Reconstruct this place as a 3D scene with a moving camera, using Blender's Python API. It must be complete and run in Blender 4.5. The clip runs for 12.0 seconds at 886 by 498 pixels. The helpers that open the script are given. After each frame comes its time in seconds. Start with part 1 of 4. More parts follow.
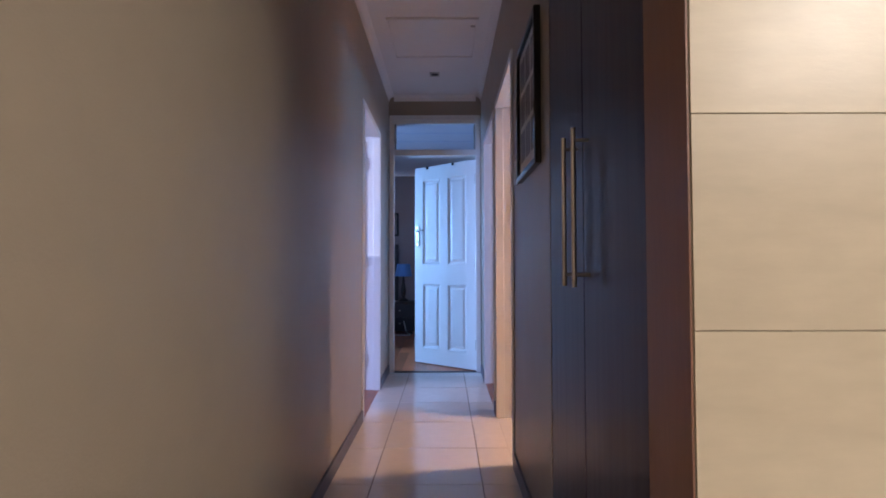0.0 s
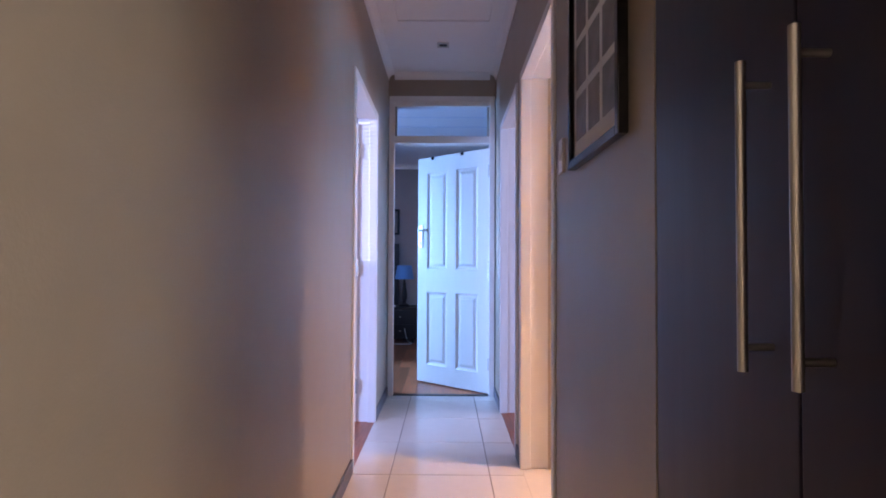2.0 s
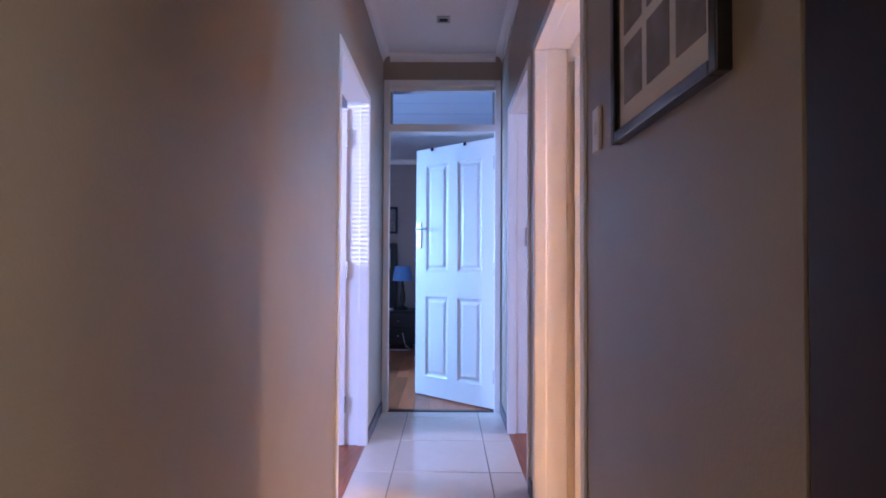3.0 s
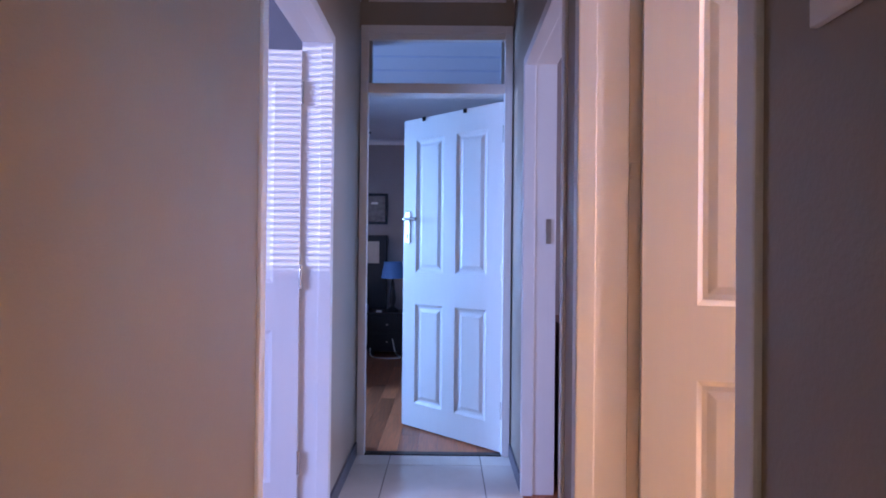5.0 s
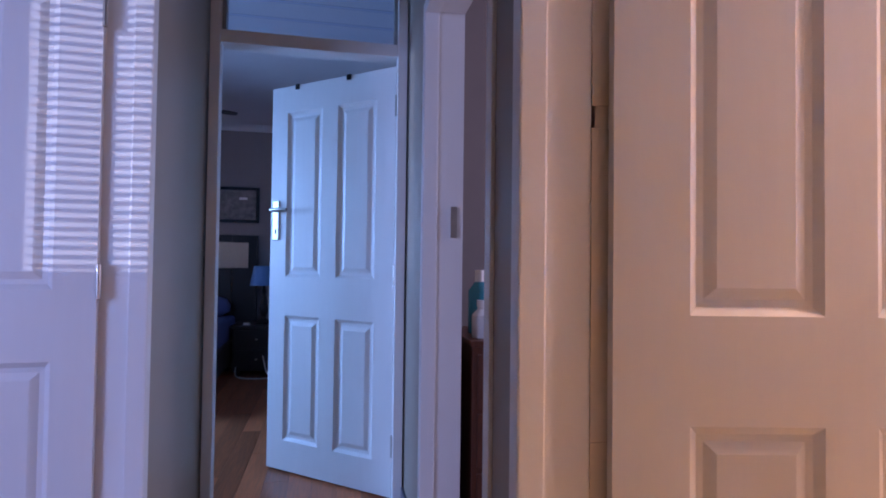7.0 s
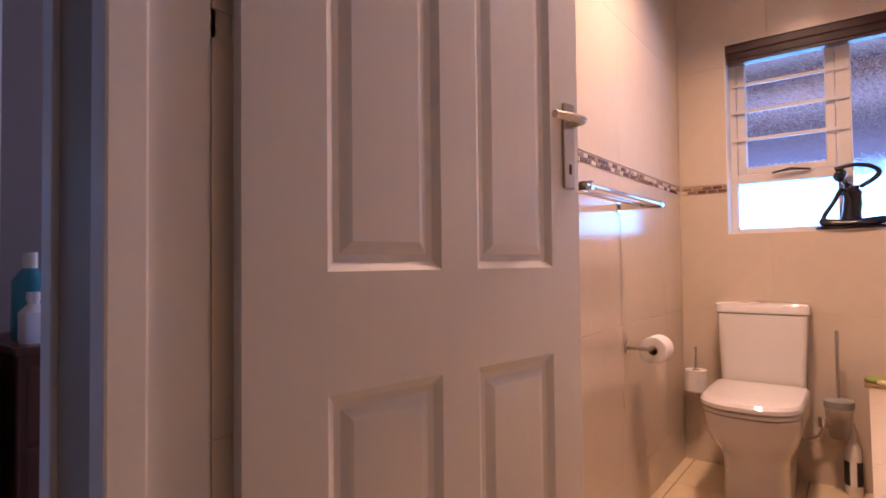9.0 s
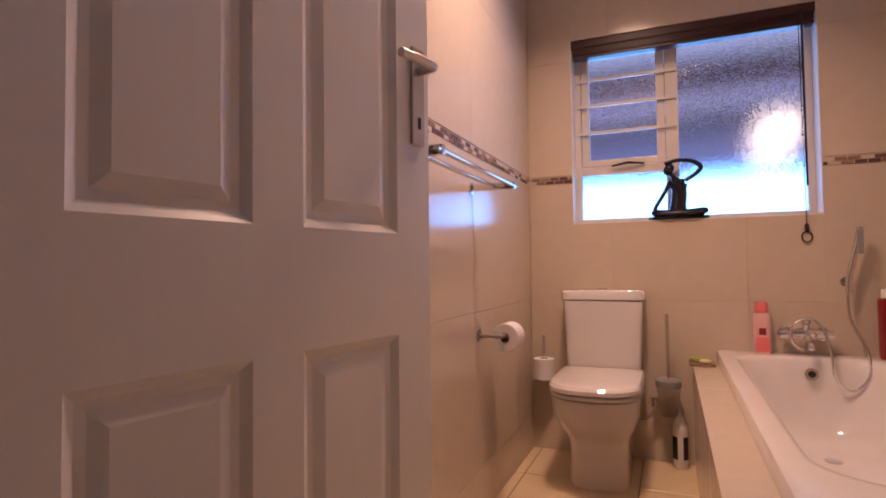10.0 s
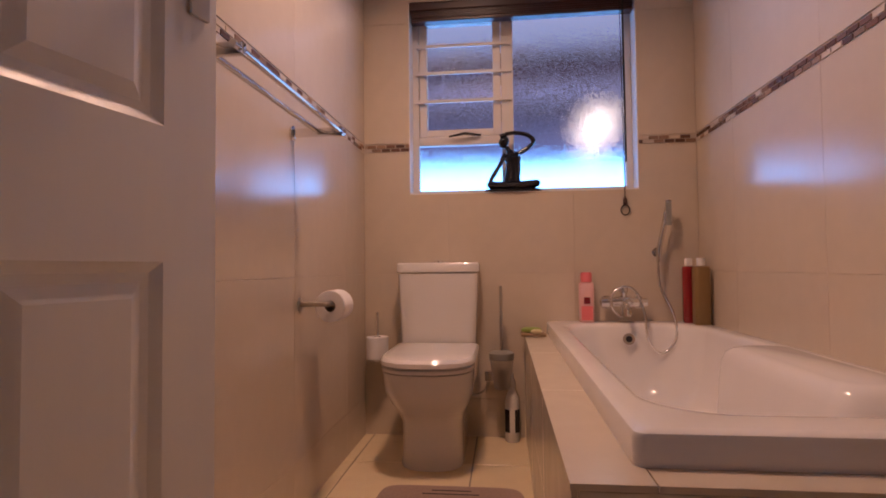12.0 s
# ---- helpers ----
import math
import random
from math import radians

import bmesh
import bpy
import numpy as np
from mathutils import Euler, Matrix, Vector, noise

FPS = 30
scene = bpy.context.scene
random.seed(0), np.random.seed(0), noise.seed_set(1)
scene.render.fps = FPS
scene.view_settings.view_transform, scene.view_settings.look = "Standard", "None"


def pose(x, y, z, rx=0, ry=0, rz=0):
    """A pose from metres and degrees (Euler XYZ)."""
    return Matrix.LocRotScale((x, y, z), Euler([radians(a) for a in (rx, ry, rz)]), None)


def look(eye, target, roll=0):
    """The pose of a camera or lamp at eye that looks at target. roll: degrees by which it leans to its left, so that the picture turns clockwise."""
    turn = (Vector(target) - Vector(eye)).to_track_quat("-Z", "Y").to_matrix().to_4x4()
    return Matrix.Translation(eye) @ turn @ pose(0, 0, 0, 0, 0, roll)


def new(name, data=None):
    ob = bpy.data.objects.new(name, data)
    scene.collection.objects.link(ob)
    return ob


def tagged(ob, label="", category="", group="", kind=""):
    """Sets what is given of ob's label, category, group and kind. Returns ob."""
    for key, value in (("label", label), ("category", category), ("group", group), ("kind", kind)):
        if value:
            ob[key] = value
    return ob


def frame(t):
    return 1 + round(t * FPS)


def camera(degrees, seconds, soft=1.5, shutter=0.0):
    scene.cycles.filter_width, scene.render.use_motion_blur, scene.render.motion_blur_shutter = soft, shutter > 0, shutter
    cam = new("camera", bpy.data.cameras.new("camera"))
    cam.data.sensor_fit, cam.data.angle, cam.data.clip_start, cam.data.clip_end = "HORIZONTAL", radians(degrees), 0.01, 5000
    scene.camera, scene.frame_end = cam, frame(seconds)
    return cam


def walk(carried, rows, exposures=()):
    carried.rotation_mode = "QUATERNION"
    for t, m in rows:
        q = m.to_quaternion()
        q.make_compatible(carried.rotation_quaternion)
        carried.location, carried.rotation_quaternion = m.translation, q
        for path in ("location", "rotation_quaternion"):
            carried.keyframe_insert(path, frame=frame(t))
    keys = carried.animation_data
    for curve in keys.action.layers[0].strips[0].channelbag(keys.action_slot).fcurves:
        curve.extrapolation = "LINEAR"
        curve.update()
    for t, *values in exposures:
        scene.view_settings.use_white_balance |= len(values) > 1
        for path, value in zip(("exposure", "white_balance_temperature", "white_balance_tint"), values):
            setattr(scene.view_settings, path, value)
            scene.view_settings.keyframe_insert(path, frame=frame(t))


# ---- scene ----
cam = camera(77.95, 12.0, soft=1.8)
PATH = [
    (0, (0.545, 1.028, 0.997), (0.536, 3.027, 1.065), -0.1),
    (0.5, (0.554, 1.179, 1.005), (0.545, 3.178, 1.072), -0.0),
    (1, (0.550, 1.374, 1.025), (0.542, 3.373, 1.085), 0.0),
    (1.5, (0.528, 1.564, 1.046), (0.519, 3.563, 1.103), 0.1),
    (2, (0.487, 1.769, 1.080), (0.474, 3.768, 1.134), 0.3),
    (2.5, (0.482, 1.985, 1.094), (0.463, 3.984, 1.147), 0.3),
    (3, (0.487, 2.207, 1.097), (0.471, 4.206, 1.149), 0.3),
    (5, (0.511, 3.132, 1.162), (0.499, 5.131, 1.176), 0.6),
    (5.5, (0.501, 3.366, 1.168), (0.487, 5.365, 1.181), 0.6),
    (6, (0.493, 3.540, 1.160), (0.507, 5.539, 1.173), 0.8),
    (6.5, (0.513, 3.655, 1.146), (0.641, 5.648, 1.162), 0.9),
    (7, (0.543, 3.729, 1.120), (0.944, 5.686, 1.166), 0.7),
    (8.8, (0.569, 3.912, 1.051), (2.079, 5.222, 1.103), -0.6),
    (9.5, (0.722, 3.973, 0.997), (2.457, 4.965, 1.054), -0.6),
    (10, (0.795, 4.005, 0.956), (2.640, 4.773, 1.021), -0.7),
    (10.5, (0.841, 4.030, 0.917), (2.769, 4.556, 0.981), -0.8),
    (11, (0.903, 4.028, 0.870), (2.868, 4.393, 0.937), -0.7),
    (11.5, (0.970, 4.016, 0.832), (2.950, 4.287, 0.903), -0.7),
    (12, (1.026, 4.014, 0.806), (3.012, 4.234, 0.876), -0.6),
]
walk(cam, [(t, look(eye, target, roll)) for t, eye, target, roll in PATH],
     exposures=[(0, 0.50, 6500, 24), (2.0, 1.05, 6500, 28), (3.0, 1.05, 6500, 30), (5, 0.70, 6500, 35), (6, 0.35, 6500, 35), (7.2, -0.10, 6500, 35), (8.8, -0.50, 6500, 34), (9.5, -0.85, 6500, 34), (12, -1.42, 6500, 34)])

# ---------------------------------------------------------------- world and light
world = bpy.data.worlds.new("world")
scene.world = world
world.use_nodes = True
sky = world.node_tree.nodes.new("ShaderNodeTexSky")
sky.sky_type, sky.sun_disc = "NISHITA", False
sky.sun_elevation, sky.sun_rotation = radians(4), radians(228)
world.node_tree.links.new(sky.outputs[0], world.node_tree.nodes["Background"].inputs[0])
world.node_tree.nodes["Background"].inputs[1].default_value = 0.08


def lamp(name, kind, m, energy, colour, **more):
    data = bpy.data.lights.new(name, kind)
    data.energy, data.color = energy, colour
    if kind == "AREA":
        data.shape, data.size, data.size_y = "RECTANGLE", more["size"][0], more["size"][1]
    elif kind == "SUN":
        data.angle = more["angle"]
    else:
        data.shadow_soft_size = more["radius"]
    ob = new(name, data)
    ob.matrix_world = m
    return ob


DAY = (0.22, 0.48, 1.0)
WARM = (1.0, 0.665, 0.42)
# low sun through the blind of the side room
lamp("sun", "SUN", look((-3.2, 2.3, 1.62), (0.0, 4.81, 1.61)), 2.0, (0.72, 0.84, 1.0), angle=radians(0.15))
# daylight in the window openings of the end bedroom and side room
lamp("bedroom_daylight", "AREA", look((-2.55, 7.4, 1.45), (0.6, 6.4, 0.6)), 62, (0.20, 0.50, 1.0), size=(1.5, 1.2)).data.spread = radians(105)
lamp("side_room_daylight", "AREA", look((-3.02, 2.35, 1.55), (0.0, 4.6, 1.0)), 132, (0.32, 0.50, 1.0), size=(1.7, 1.0))
# added before a closed wall, stands for an unseen window that isn't built
lamp("back_bedroom_daylight", "AREA", look((3.9, 5.5, 1.6), (1.0, 5.9, 0.9)), 40, (0.6, 0.68, 1.0), size=(1.2, 1.1))
# warm ceiling lamps
lamp("bathroom_bulb", "AREA", pose(2.58, 4.20, 2.565), 38, WARM, size=(0.2, 0.2)).data.spread = radians(140)
lamp("kitchen_bulb", "POINT", pose(2.6, -0.25, 2.3), 106, (0.98, 1.0, 0.86), radius=0.30)

# ---------------------------------------------------------------- materials
def material(name, base, rough=0.5, metal=0.0, grain=0.06, scale=12.0, big=1.5, bump=0.0, bump_scale=200.0, spec=0.5, island=0.0, stretch=(1, 1, 1), coat=0.0):
    """Paint, ceramic, wood, metal: a base colour varied at two scales, with fine relief."""
    # glazed or satin, nothing between: an even gloss over the whole surface
    if not metal and 0.17 < rough < 0.36:
        rough = 0.17 if rough < 0.275 else 0.36
    m = bpy.data.materials.new(name)
    m.use_nodes = True
    nt = m.node_tree
    b = nt.nodes["Principled BSDF"]
    b.inputs["Roughness"].default_value, b.inputs["Metallic"].default_value = rough, metal
    b.inputs["Specular IOR Level"].default_value = spec
    b.inputs["Coat Weight"].default_value = coat
    b.inputs["Coat Roughness"].default_value = 0.08
    tc = nt.nodes.new("ShaderNodeTexCoord")
    mp = nt.nodes.new("ShaderNodeMapping")
    mp.inputs["Scale"].default_value = stretch
    nt.links.new(tc.outputs["Object"], mp.inputs[0])

    def noise_at(sc, detail):
        n = nt.nodes.new("ShaderNodeTexNoise")
        n.inputs["Scale"].default_value, n.inputs["Detail"].default_value = sc, detail
        nt.links.new(mp.outputs[0], n.inputs["Vector"])
        return n.outputs[0]

    def math_node(op, a, c):
        n = nt.nodes.new("ShaderNodeMath")
        n.operation = op
        for sock, v in zip(n.inputs, (a, c)):
            if isinstance(v, (int, float)):
                sock.default_value = v
            else:
                nt.links.new(v, sock)
        return n.outputs[0]

    v = math_node("ADD", math_node("MULTIPLY", math_node("SUBTRACT", noise_at(scale, 6), 0.5), 2 * grain), math_node("MULTIPLY", math_node("SUBTRACT", noise_at(big, 3), 0.5), 1.4 * grain))
    if island:
        info = nt.nodes.new("ShaderNodeObjectInfo")
        v = math_node("ADD", v, math_node("MULTIPLY", math_node("SUBTRACT", info.outputs["Random"], 0.5), 2 * island))
    v = math_node("ADD", v, 1.0)
    mix = nt.nodes.new("ShaderNodeVectorMath")
    mix.operation = "SCALE"
    mix.inputs[0].default_value = base
    nt.links.new(v, mix.inputs["Scale"])
    nt.links.new(mix.outputs[0], b.inputs["Base Color"])
    if not metal:
        nt.links.new(math_node("ADD", math_node("MULTIPLY", math_node("SUBTRACT", noise_at(big * 4, 4), 0.5), 0.12), rough), b.inputs["Roughness"])
    if bump:
        bp = nt.nodes.new("ShaderNodeBump")
        bp.inputs["Strength"].default_value, bp.inputs["Distance"].default_value = bump, 0.002
        nt.links.new(noise_at(bump_scale, 3), bp.inputs["Height"])
        nt.links.new(bp.outputs[0], b.inputs["Normal"])
    return m


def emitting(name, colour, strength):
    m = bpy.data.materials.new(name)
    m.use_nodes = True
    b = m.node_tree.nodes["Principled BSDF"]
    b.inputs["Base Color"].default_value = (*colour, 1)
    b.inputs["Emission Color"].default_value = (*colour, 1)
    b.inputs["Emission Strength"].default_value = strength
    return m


def glass(name, rough, bump, scale, colour=(1, 1, 1)):
    m = bpy.data.materials.new(name)
    m.use_nodes = True
    nt = m.node_tree
    b = nt.nodes["Principled BSDF"]
    b.inputs["Transmission Weight"].default_value, b.inputs["Roughness"].default_value, b.inputs["IOR"].default_value = 1.0, rough, 1.35
    b.inputs["Base Color"].default_value = (*colour, 1)
    if bump:
        n = nt.nodes.new("ShaderNodeTexVoronoi")
        n.inputs["Scale"].default_value = scale
        tc = nt.nodes.new("ShaderNodeTexCoord")
        nt.links.new(tc.outputs["Object"], n.inputs["Vector"])
        bp = nt.nodes.new("ShaderNodeBump")
        bp.inputs["Strength"].default_value, bp.inputs["Distance"].default_value = bump, 0.003
        nt.links.new(n.outputs["Distance"], bp.inputs["Height"])
        nt.links.new(bp.outputs[0], b.inputs["Normal"])
    return m


TAUPE = material("taupe_paint", (0.33, 0.275, 0.21), 0.40, grain=0.05, scale=9, big=0.8, bump=0.25, bump_scale=140)
BEDROOM_PAINT = material("grey_lilac_paint", (0.27, 0.235, 0.24), 0.6, grain=0.05, bump=0.2)
CEILING_PAINT = material("ceiling_paint", (0.80, 0.78, 0.77), 0.7, grain=0.03, big=0.7, bump=0.15, bump_scale=90)
WHITE = material("white_gloss_paint", (0.80, 0.79, 0.77), 0.34, grain=0.02, bump=0.12, bump_scale=60)
DOOR_WHITE = material("door_enamel", (0.78, 0.765, 0.745), 0.32, grain=0.025, scale=40, big=2.5, bump=0.10, bump_scale=70, stretch=(1, 1, 0.12))
SKIRT = material("slate_skirting", (0.10, 0.095, 0.12), 0.4, grain=0.2, scale=30)
FLOOR_TILE = material("floor_tile_glaze", (0.70, 0.62, 0.55), 0.22, grain=0.05, scale=14, big=3, bump=0.06, bump_scale=30, island=0.03)
BATH_FLOOR = material("bath_floor_tile_glaze", (0.80, 0.65, 0.42), 0.27, grain=0.05, scale=14, big=3, island=0.03)
GROUT = material("grout", (0.26, 0.22, 0.19), 0.9, grain=0.2, scale=60)
BATH_TILE = material("beige_wall_tile_glaze", (0.63, 0.54, 0.43), 0.25, grain=0.05, scale=16, big=2.5, island=0.02)
PALE_GROUT = material("pale_grout", (0.62, 0.53, 0.43), 0.9, grain=0.1, scale=60)
STONE_TILE = material("travertine_tile", (0.50, 0.43, 0.315), 0.36, grain=0.14, scale=10, big=3, bump=0.1, bump_scale=40, island=0.03, stretch=(1, 1, 3.5))
MOSAIC = [material("mosaic_brown", (0.16, 0.085, 0.06), 0.25, grain=0.2, island=0.3), material("mosaic_cream", (0.66, 0.56, 0.46), 0.25, grain=0.1, island=0.12), material("mosaic_tan", (0.34, 0.22, 0.15), 0.25, grain=0.15, island=0.2)]
WENGE = material("wenge_laminate", (0.013, 0.0105, 0.024), 0.36, grain=0.07, scale=30, stretch=(8, 8, 0.4), spec=0.42)
DARK_WOOD = material("dark_stained_wood", (0.020, 0.014, 0.014), 0.4, grain=0.3, scale=20, stretch=(6, 1, 1))
RED_WOOD = material("red_brown_wood", (0.12, 0.04, 0.022), 0.38, grain=0.35, scale=16, stretch=(6, 6, 0.6))
STRIP_BROWN = material("red_brown_strip", (0.20, 0.095, 0.062), 0.4, grain=0.15, scale=20, stretch=(6, 6, 0.6))
LAMINATE = material("walnut_laminate", (0.46, 0.135, 0.055), 0.34, grain=0.45, scale=9, big=2, bump=0.1, bump_scale=40, island=0.38, stretch=(9, 0.7, 1))
STEEL = material("brushed_steel", (0.52, 0.48, 0.43), 0.28, metal=1.0, grain=0.08, scale=60)
CHROME = material("chrome", (0.78, 0.76, 0.74), 0.08, metal=1.0, grain=0.02)
CERAMIC = material("white_ceramic", (0.80, 0.77, 0.74), 0.10, grain=0.01, coat=0.4)
ACRYLIC = material("bath_acrylic", (0.83, 0.80, 0.78), 0.14, grain=0.01, coat=0.3)
SEAM = material("dark_seam", (0.03, 0.025, 0.025), 1.0)
PAPER = material("toilet_paper", (0.82, 0.79, 0.77), 0.95, grain=0.03, bump=0.3, bump_scale=120)
CARD = material("cardboard", (0.33, 0.25, 0.18), 0.9, grain=0.1)
MAT_CLOTH = material("bath_mat_pile", (0.34, 0.235, 0.195), 0.95, grain=0.25, scale=120, bump=1.0, bump_scale=320)
STATUE = material("blue_black_resin", (0.012, 0.013, 0.02), 0.22, grain=0.2)
BLIND_WOOD = material("mahogany_blind", (0.045, 0.013, 0.010), 0.28, grain=0.2, stretch=(8, 0.6, 8))
ALU = material("white_window_enamel", (0.72, 0.69, 0.66), 0.4, grain=0.03)
SLAT = material("blind_slat", (0.78, 0.77, 0.75), 0.5, grain=0.02)
PINK = material("pink_plastic", (0.86, 0.20, 0.21), 0.3, grain=0.03)
PALE_PINK = material("pale_pink_plastic", (0.85, 0.50, 0.47), 0.3, grain=0.05)
CRIMSON = material("crimson_plastic", (0.28, 0.018, 0.02), 0.25, grain=0.04)
TAN_PLASTIC = material("ochre_plastic", (0.25, 0.15, 0.055), 0.3, grain=0.04)
WHITE_PLASTIC = material("white_plastic", (0.80, 0.77, 0.74), 0.3, grain=0.02)
GREY_PLASTIC = material("grey_plastic", (0.28, 0.28, 0.26), 0.4, grain=0.05)
GREEN_SOAP = material("green_soap", (0.34, 0.42, 0.10), 0.4, grain=0.06)
CREAM_SOAP = material("cream_soap", (0.75, 0.66, 0.42), 0.4, grain=0.05)
TRAY_WOOD = material("tray_wood", (0.30, 0.19, 0.10), 0.5, grain=0.2)
MAT_BOARD = material("white_mount_board", (0.84, 0.82, 0.80), 0.8, grain=0.02)
PHOTO = material("photo_print_grey", (0.18, 0.16, 0.16), 0.5, grain=0.7, scale=18, big=9)
BLACK_FRAME = material("black_frame_lacquer", (0.012, 0.010, 0.012), 0.25, grain=0.1)
BLUE_CLOTH = material("blue_lampshade_cloth", (0.10, 0.27, 0.55), 0.9, grain=0.06, bump=0.4, bump_scale=300)
BLUE_BEDDING = material("blue_bedding", (0.10, 0.13, 0.30), 0.9, grain=0.12, bump=0.4, bump_scale=60)
TEAL = material("teal_plastic", (0.03, 0.28, 0.38), 0.2, grain=0.05)
RUBBER = material("black_rubber", (0.012, 0.012, 0.012), 0.7)
OBSCURE = glass("obscure_glass", 0.075, 0.28, 220.0)
CLEAR = material("picture_glass", (0.8, 0.8, 0.8), 0.04, grain=0.0)
CLEAR.node_tree.nodes["Principled BSDF"].inputs["Alpha"].default_value = 0.06
FROST = glass("frosted_plastic", 0.4, 0.0, 1.0, (0.75, 0.72, 0.68))
BULB = emitting("lit_lamp_cover", (1.0, 0.75, 0.5), 3.0)


# ---------------------------------------------------------------- mesh helpers
def finish(name, bm, mat, smooth=False):
    me = bpy.data.meshes.new(name)
    bmesh.ops.recalc_face_normals(bm, faces=bm.faces[:])
    bm.to_mesh(me)
    bm.free()
    me.materials.append(mat)
    if smooth:
        for p in me.polygons:
            p.use_smooth = True
        me.set_sharp_from_angle(angle=radians(38))
    return me


def thing(name, label, category, m=None, group="", kind=""):
    ob = new(name)
    ob.empty_display_size = 0.05
    if m is not None:
        ob.matrix_world = m
    return tagged(ob, label, category, group, kind)


def part(name, bm, mat, parent, label="", smooth=False):
    ob = new(name, finish(name, bm, mat, smooth))
    ob.parent = parent
    if label:
        ob["label"] = label
    return ob


def solid(name, bm, mat, label, category, kind="", m=None, group="", smooth=False):
    ob = new(name, finish(name, bm, mat, smooth))
    if m is not None:
        ob.matrix_world = m
    return tagged(ob, label, category, group, kind)


def box(x0, x1, y0, y1, z0, z1, bevel=0.0, bm=None, seg=2):
    own = bmesh.new()
    bmesh.ops.create_cube(own, size=1.0, matrix=Matrix.Translation(((x0 + x1) / 2, (y0 + y1) / 2, (z0 + z1) / 2)) @ Matrix.Diagonal((x1 - x0, y1 - y0, z1 - z0, 1)))
    if bevel:
        bmesh.ops.bevel(own, geom=own.edges[:], offset=bevel, segments=seg, affect="EDGES", profile=0.6)
    return join(bm, own)


def join(bm, own):
    if bm is None:
        return own
    me = bpy.data.meshes.new("tmp")
    own.to_mesh(me)
    own.free()
    bm.from_mesh(me)
    bpy.data.meshes.remove(me)
    return bm


def loft(rings, bm=None, cap0=True, cap1=True):
    """Skin closed rings of equal length."""
    bm = bm or bmesh.new()
    vs = [[bm.verts.new(p) for p in r] for r in rings]
    n = len(vs[0])
    for a, b in zip(vs, vs[1:]):
        for i in range(n):
            bm.faces.new((a[i], a[(i + 1) % n], b[(i + 1) % n], b[i]))
    if cap0:
        bm.faces.new(vs[0][::-1])
    if cap1:
        bm.faces.new(vs[-1])
    return bm


def lathe(profile, n=28, bm=None, x=0.0, y=0.0, z=0.0, cap0=True, cap1=True, sy=1.0):
    return loft([[(x + r * math.cos(2 * math.pi * i / n), y + sy * r * math.sin(2 * math.pi * i / n), z + h) for i in range(n)] for r, h in profile], bm, cap0, cap1)


def tube(points, r, n=12, bm=None):
    """A round bar along points; r may be one radius or one for each point."""
    pts = [Vector(p) for p in points]
    rs = r if isinstance(r, (list, tuple)) else [r] * len(pts)
    rings, side = [], None
    for i, p in enumerate(pts):
        d = (pts[min(i + 1, len(pts) - 1)] - pts[max(i - 1, 0)]).normalized()
        side = d.orthogonal().normalized() if side is None else (side - d * side.dot(d)).normalized()
        up = d.cross(side)
        rings.append([p + rs[i] * (math.cos(2 * math.pi * k / n) * side + math.sin(2 * math.pi * k / n) * up) for k in range(n)])
    return loft(rings, bm)


def rrect(x0, x1, y0, y1, r, z, k=8):
    """A rectangle with round corners as a ring, k steps to a corner."""
    ring = []
    for cx_, cy_, a0 in ((x1 - r, y1 - r, 0), (x0 + r, y1 - r, 90), (x0 + r, y0 + r, 180), (x1 - r, y0 + r, 270)):
        for i in range(k + 1):
            a = radians(a0 + 90 * i / k)
            ring.append((cx_ + r * math.cos(a), cy_ + r * math.sin(a), z))
    return ring


def curve_points(points, steps=8):
    """Catmull-Rom through points."""
    p = [Vector(points[0])] + [Vector(q) for q in points] + [Vector(points[-1])]
    out = []
    for i in range(1, len(p) - 2):
        for k in range(steps):
            t = k / steps
            out.append(0.5 * ((2 * p[i]) + (p[i + 1] - p[i - 1]) * t + (2 * p[i - 1] - 5 * p[i] + 4 * p[i + 1] - p[i + 2]) * t * t + (3 * p[i] - p[i - 1] - 3 * p[i + 1] + p[i + 2]) * t ** 3))
    return out + [p[-2]]


def rounded(cx, cy, hx, hy, z, n=40, power=4.0):
    """A rounded rectangle as a ring."""
    ring = []
    for i in range(n):
        a = 2 * math.pi * i / n
        c, s = math.cos(a), math.sin(a)
        ring.append((cx + hx * math.copysign(abs(c) ** (2 / power), c), cy + hy * math.copysign(abs(s) ** (2 / power), s), z))
    return ring

# ---------------------------------------------------------------- plan
HX = 0.89            # hall width
END = 6.275          # hall end wall
BX0, BX1 = 1.03, 3.68   # bathroom, along x
BY0, BY1 = 3.11, 4.70   # bathroom, along y
CEIL = 2.655
TOP = 2.115          # top of side door frames
BAND = 1.402         # mosaic band


def wall(name, along, c0, c1, a0, a1, z0, z1, mat, label, holes=()):
    """A wall with thickness c0..c1, running a0..a1 along 'x' or 'y', with openings (a, a, z, z) cut through."""
    bm = bmesh.new()

    def piece(p, q, lo, hi):
        if q - p > 1e-4 and hi - lo > 1e-4:
            box(*((p, q, c0, c1) if along == "x" else (c0, c1, p, q)), lo, hi, bm=bm)

    at = a0
    for h0, h1, lo, hi in sorted(holes):
        piece(at, h0, z0, z1)
        piece(h0, h1, z0, lo)
        piece(h0, h1, hi, z1)
        at = h1
    piece(at, a1, z0, z1)
    return solid(name, bm, mat, label, "wall", "structure")


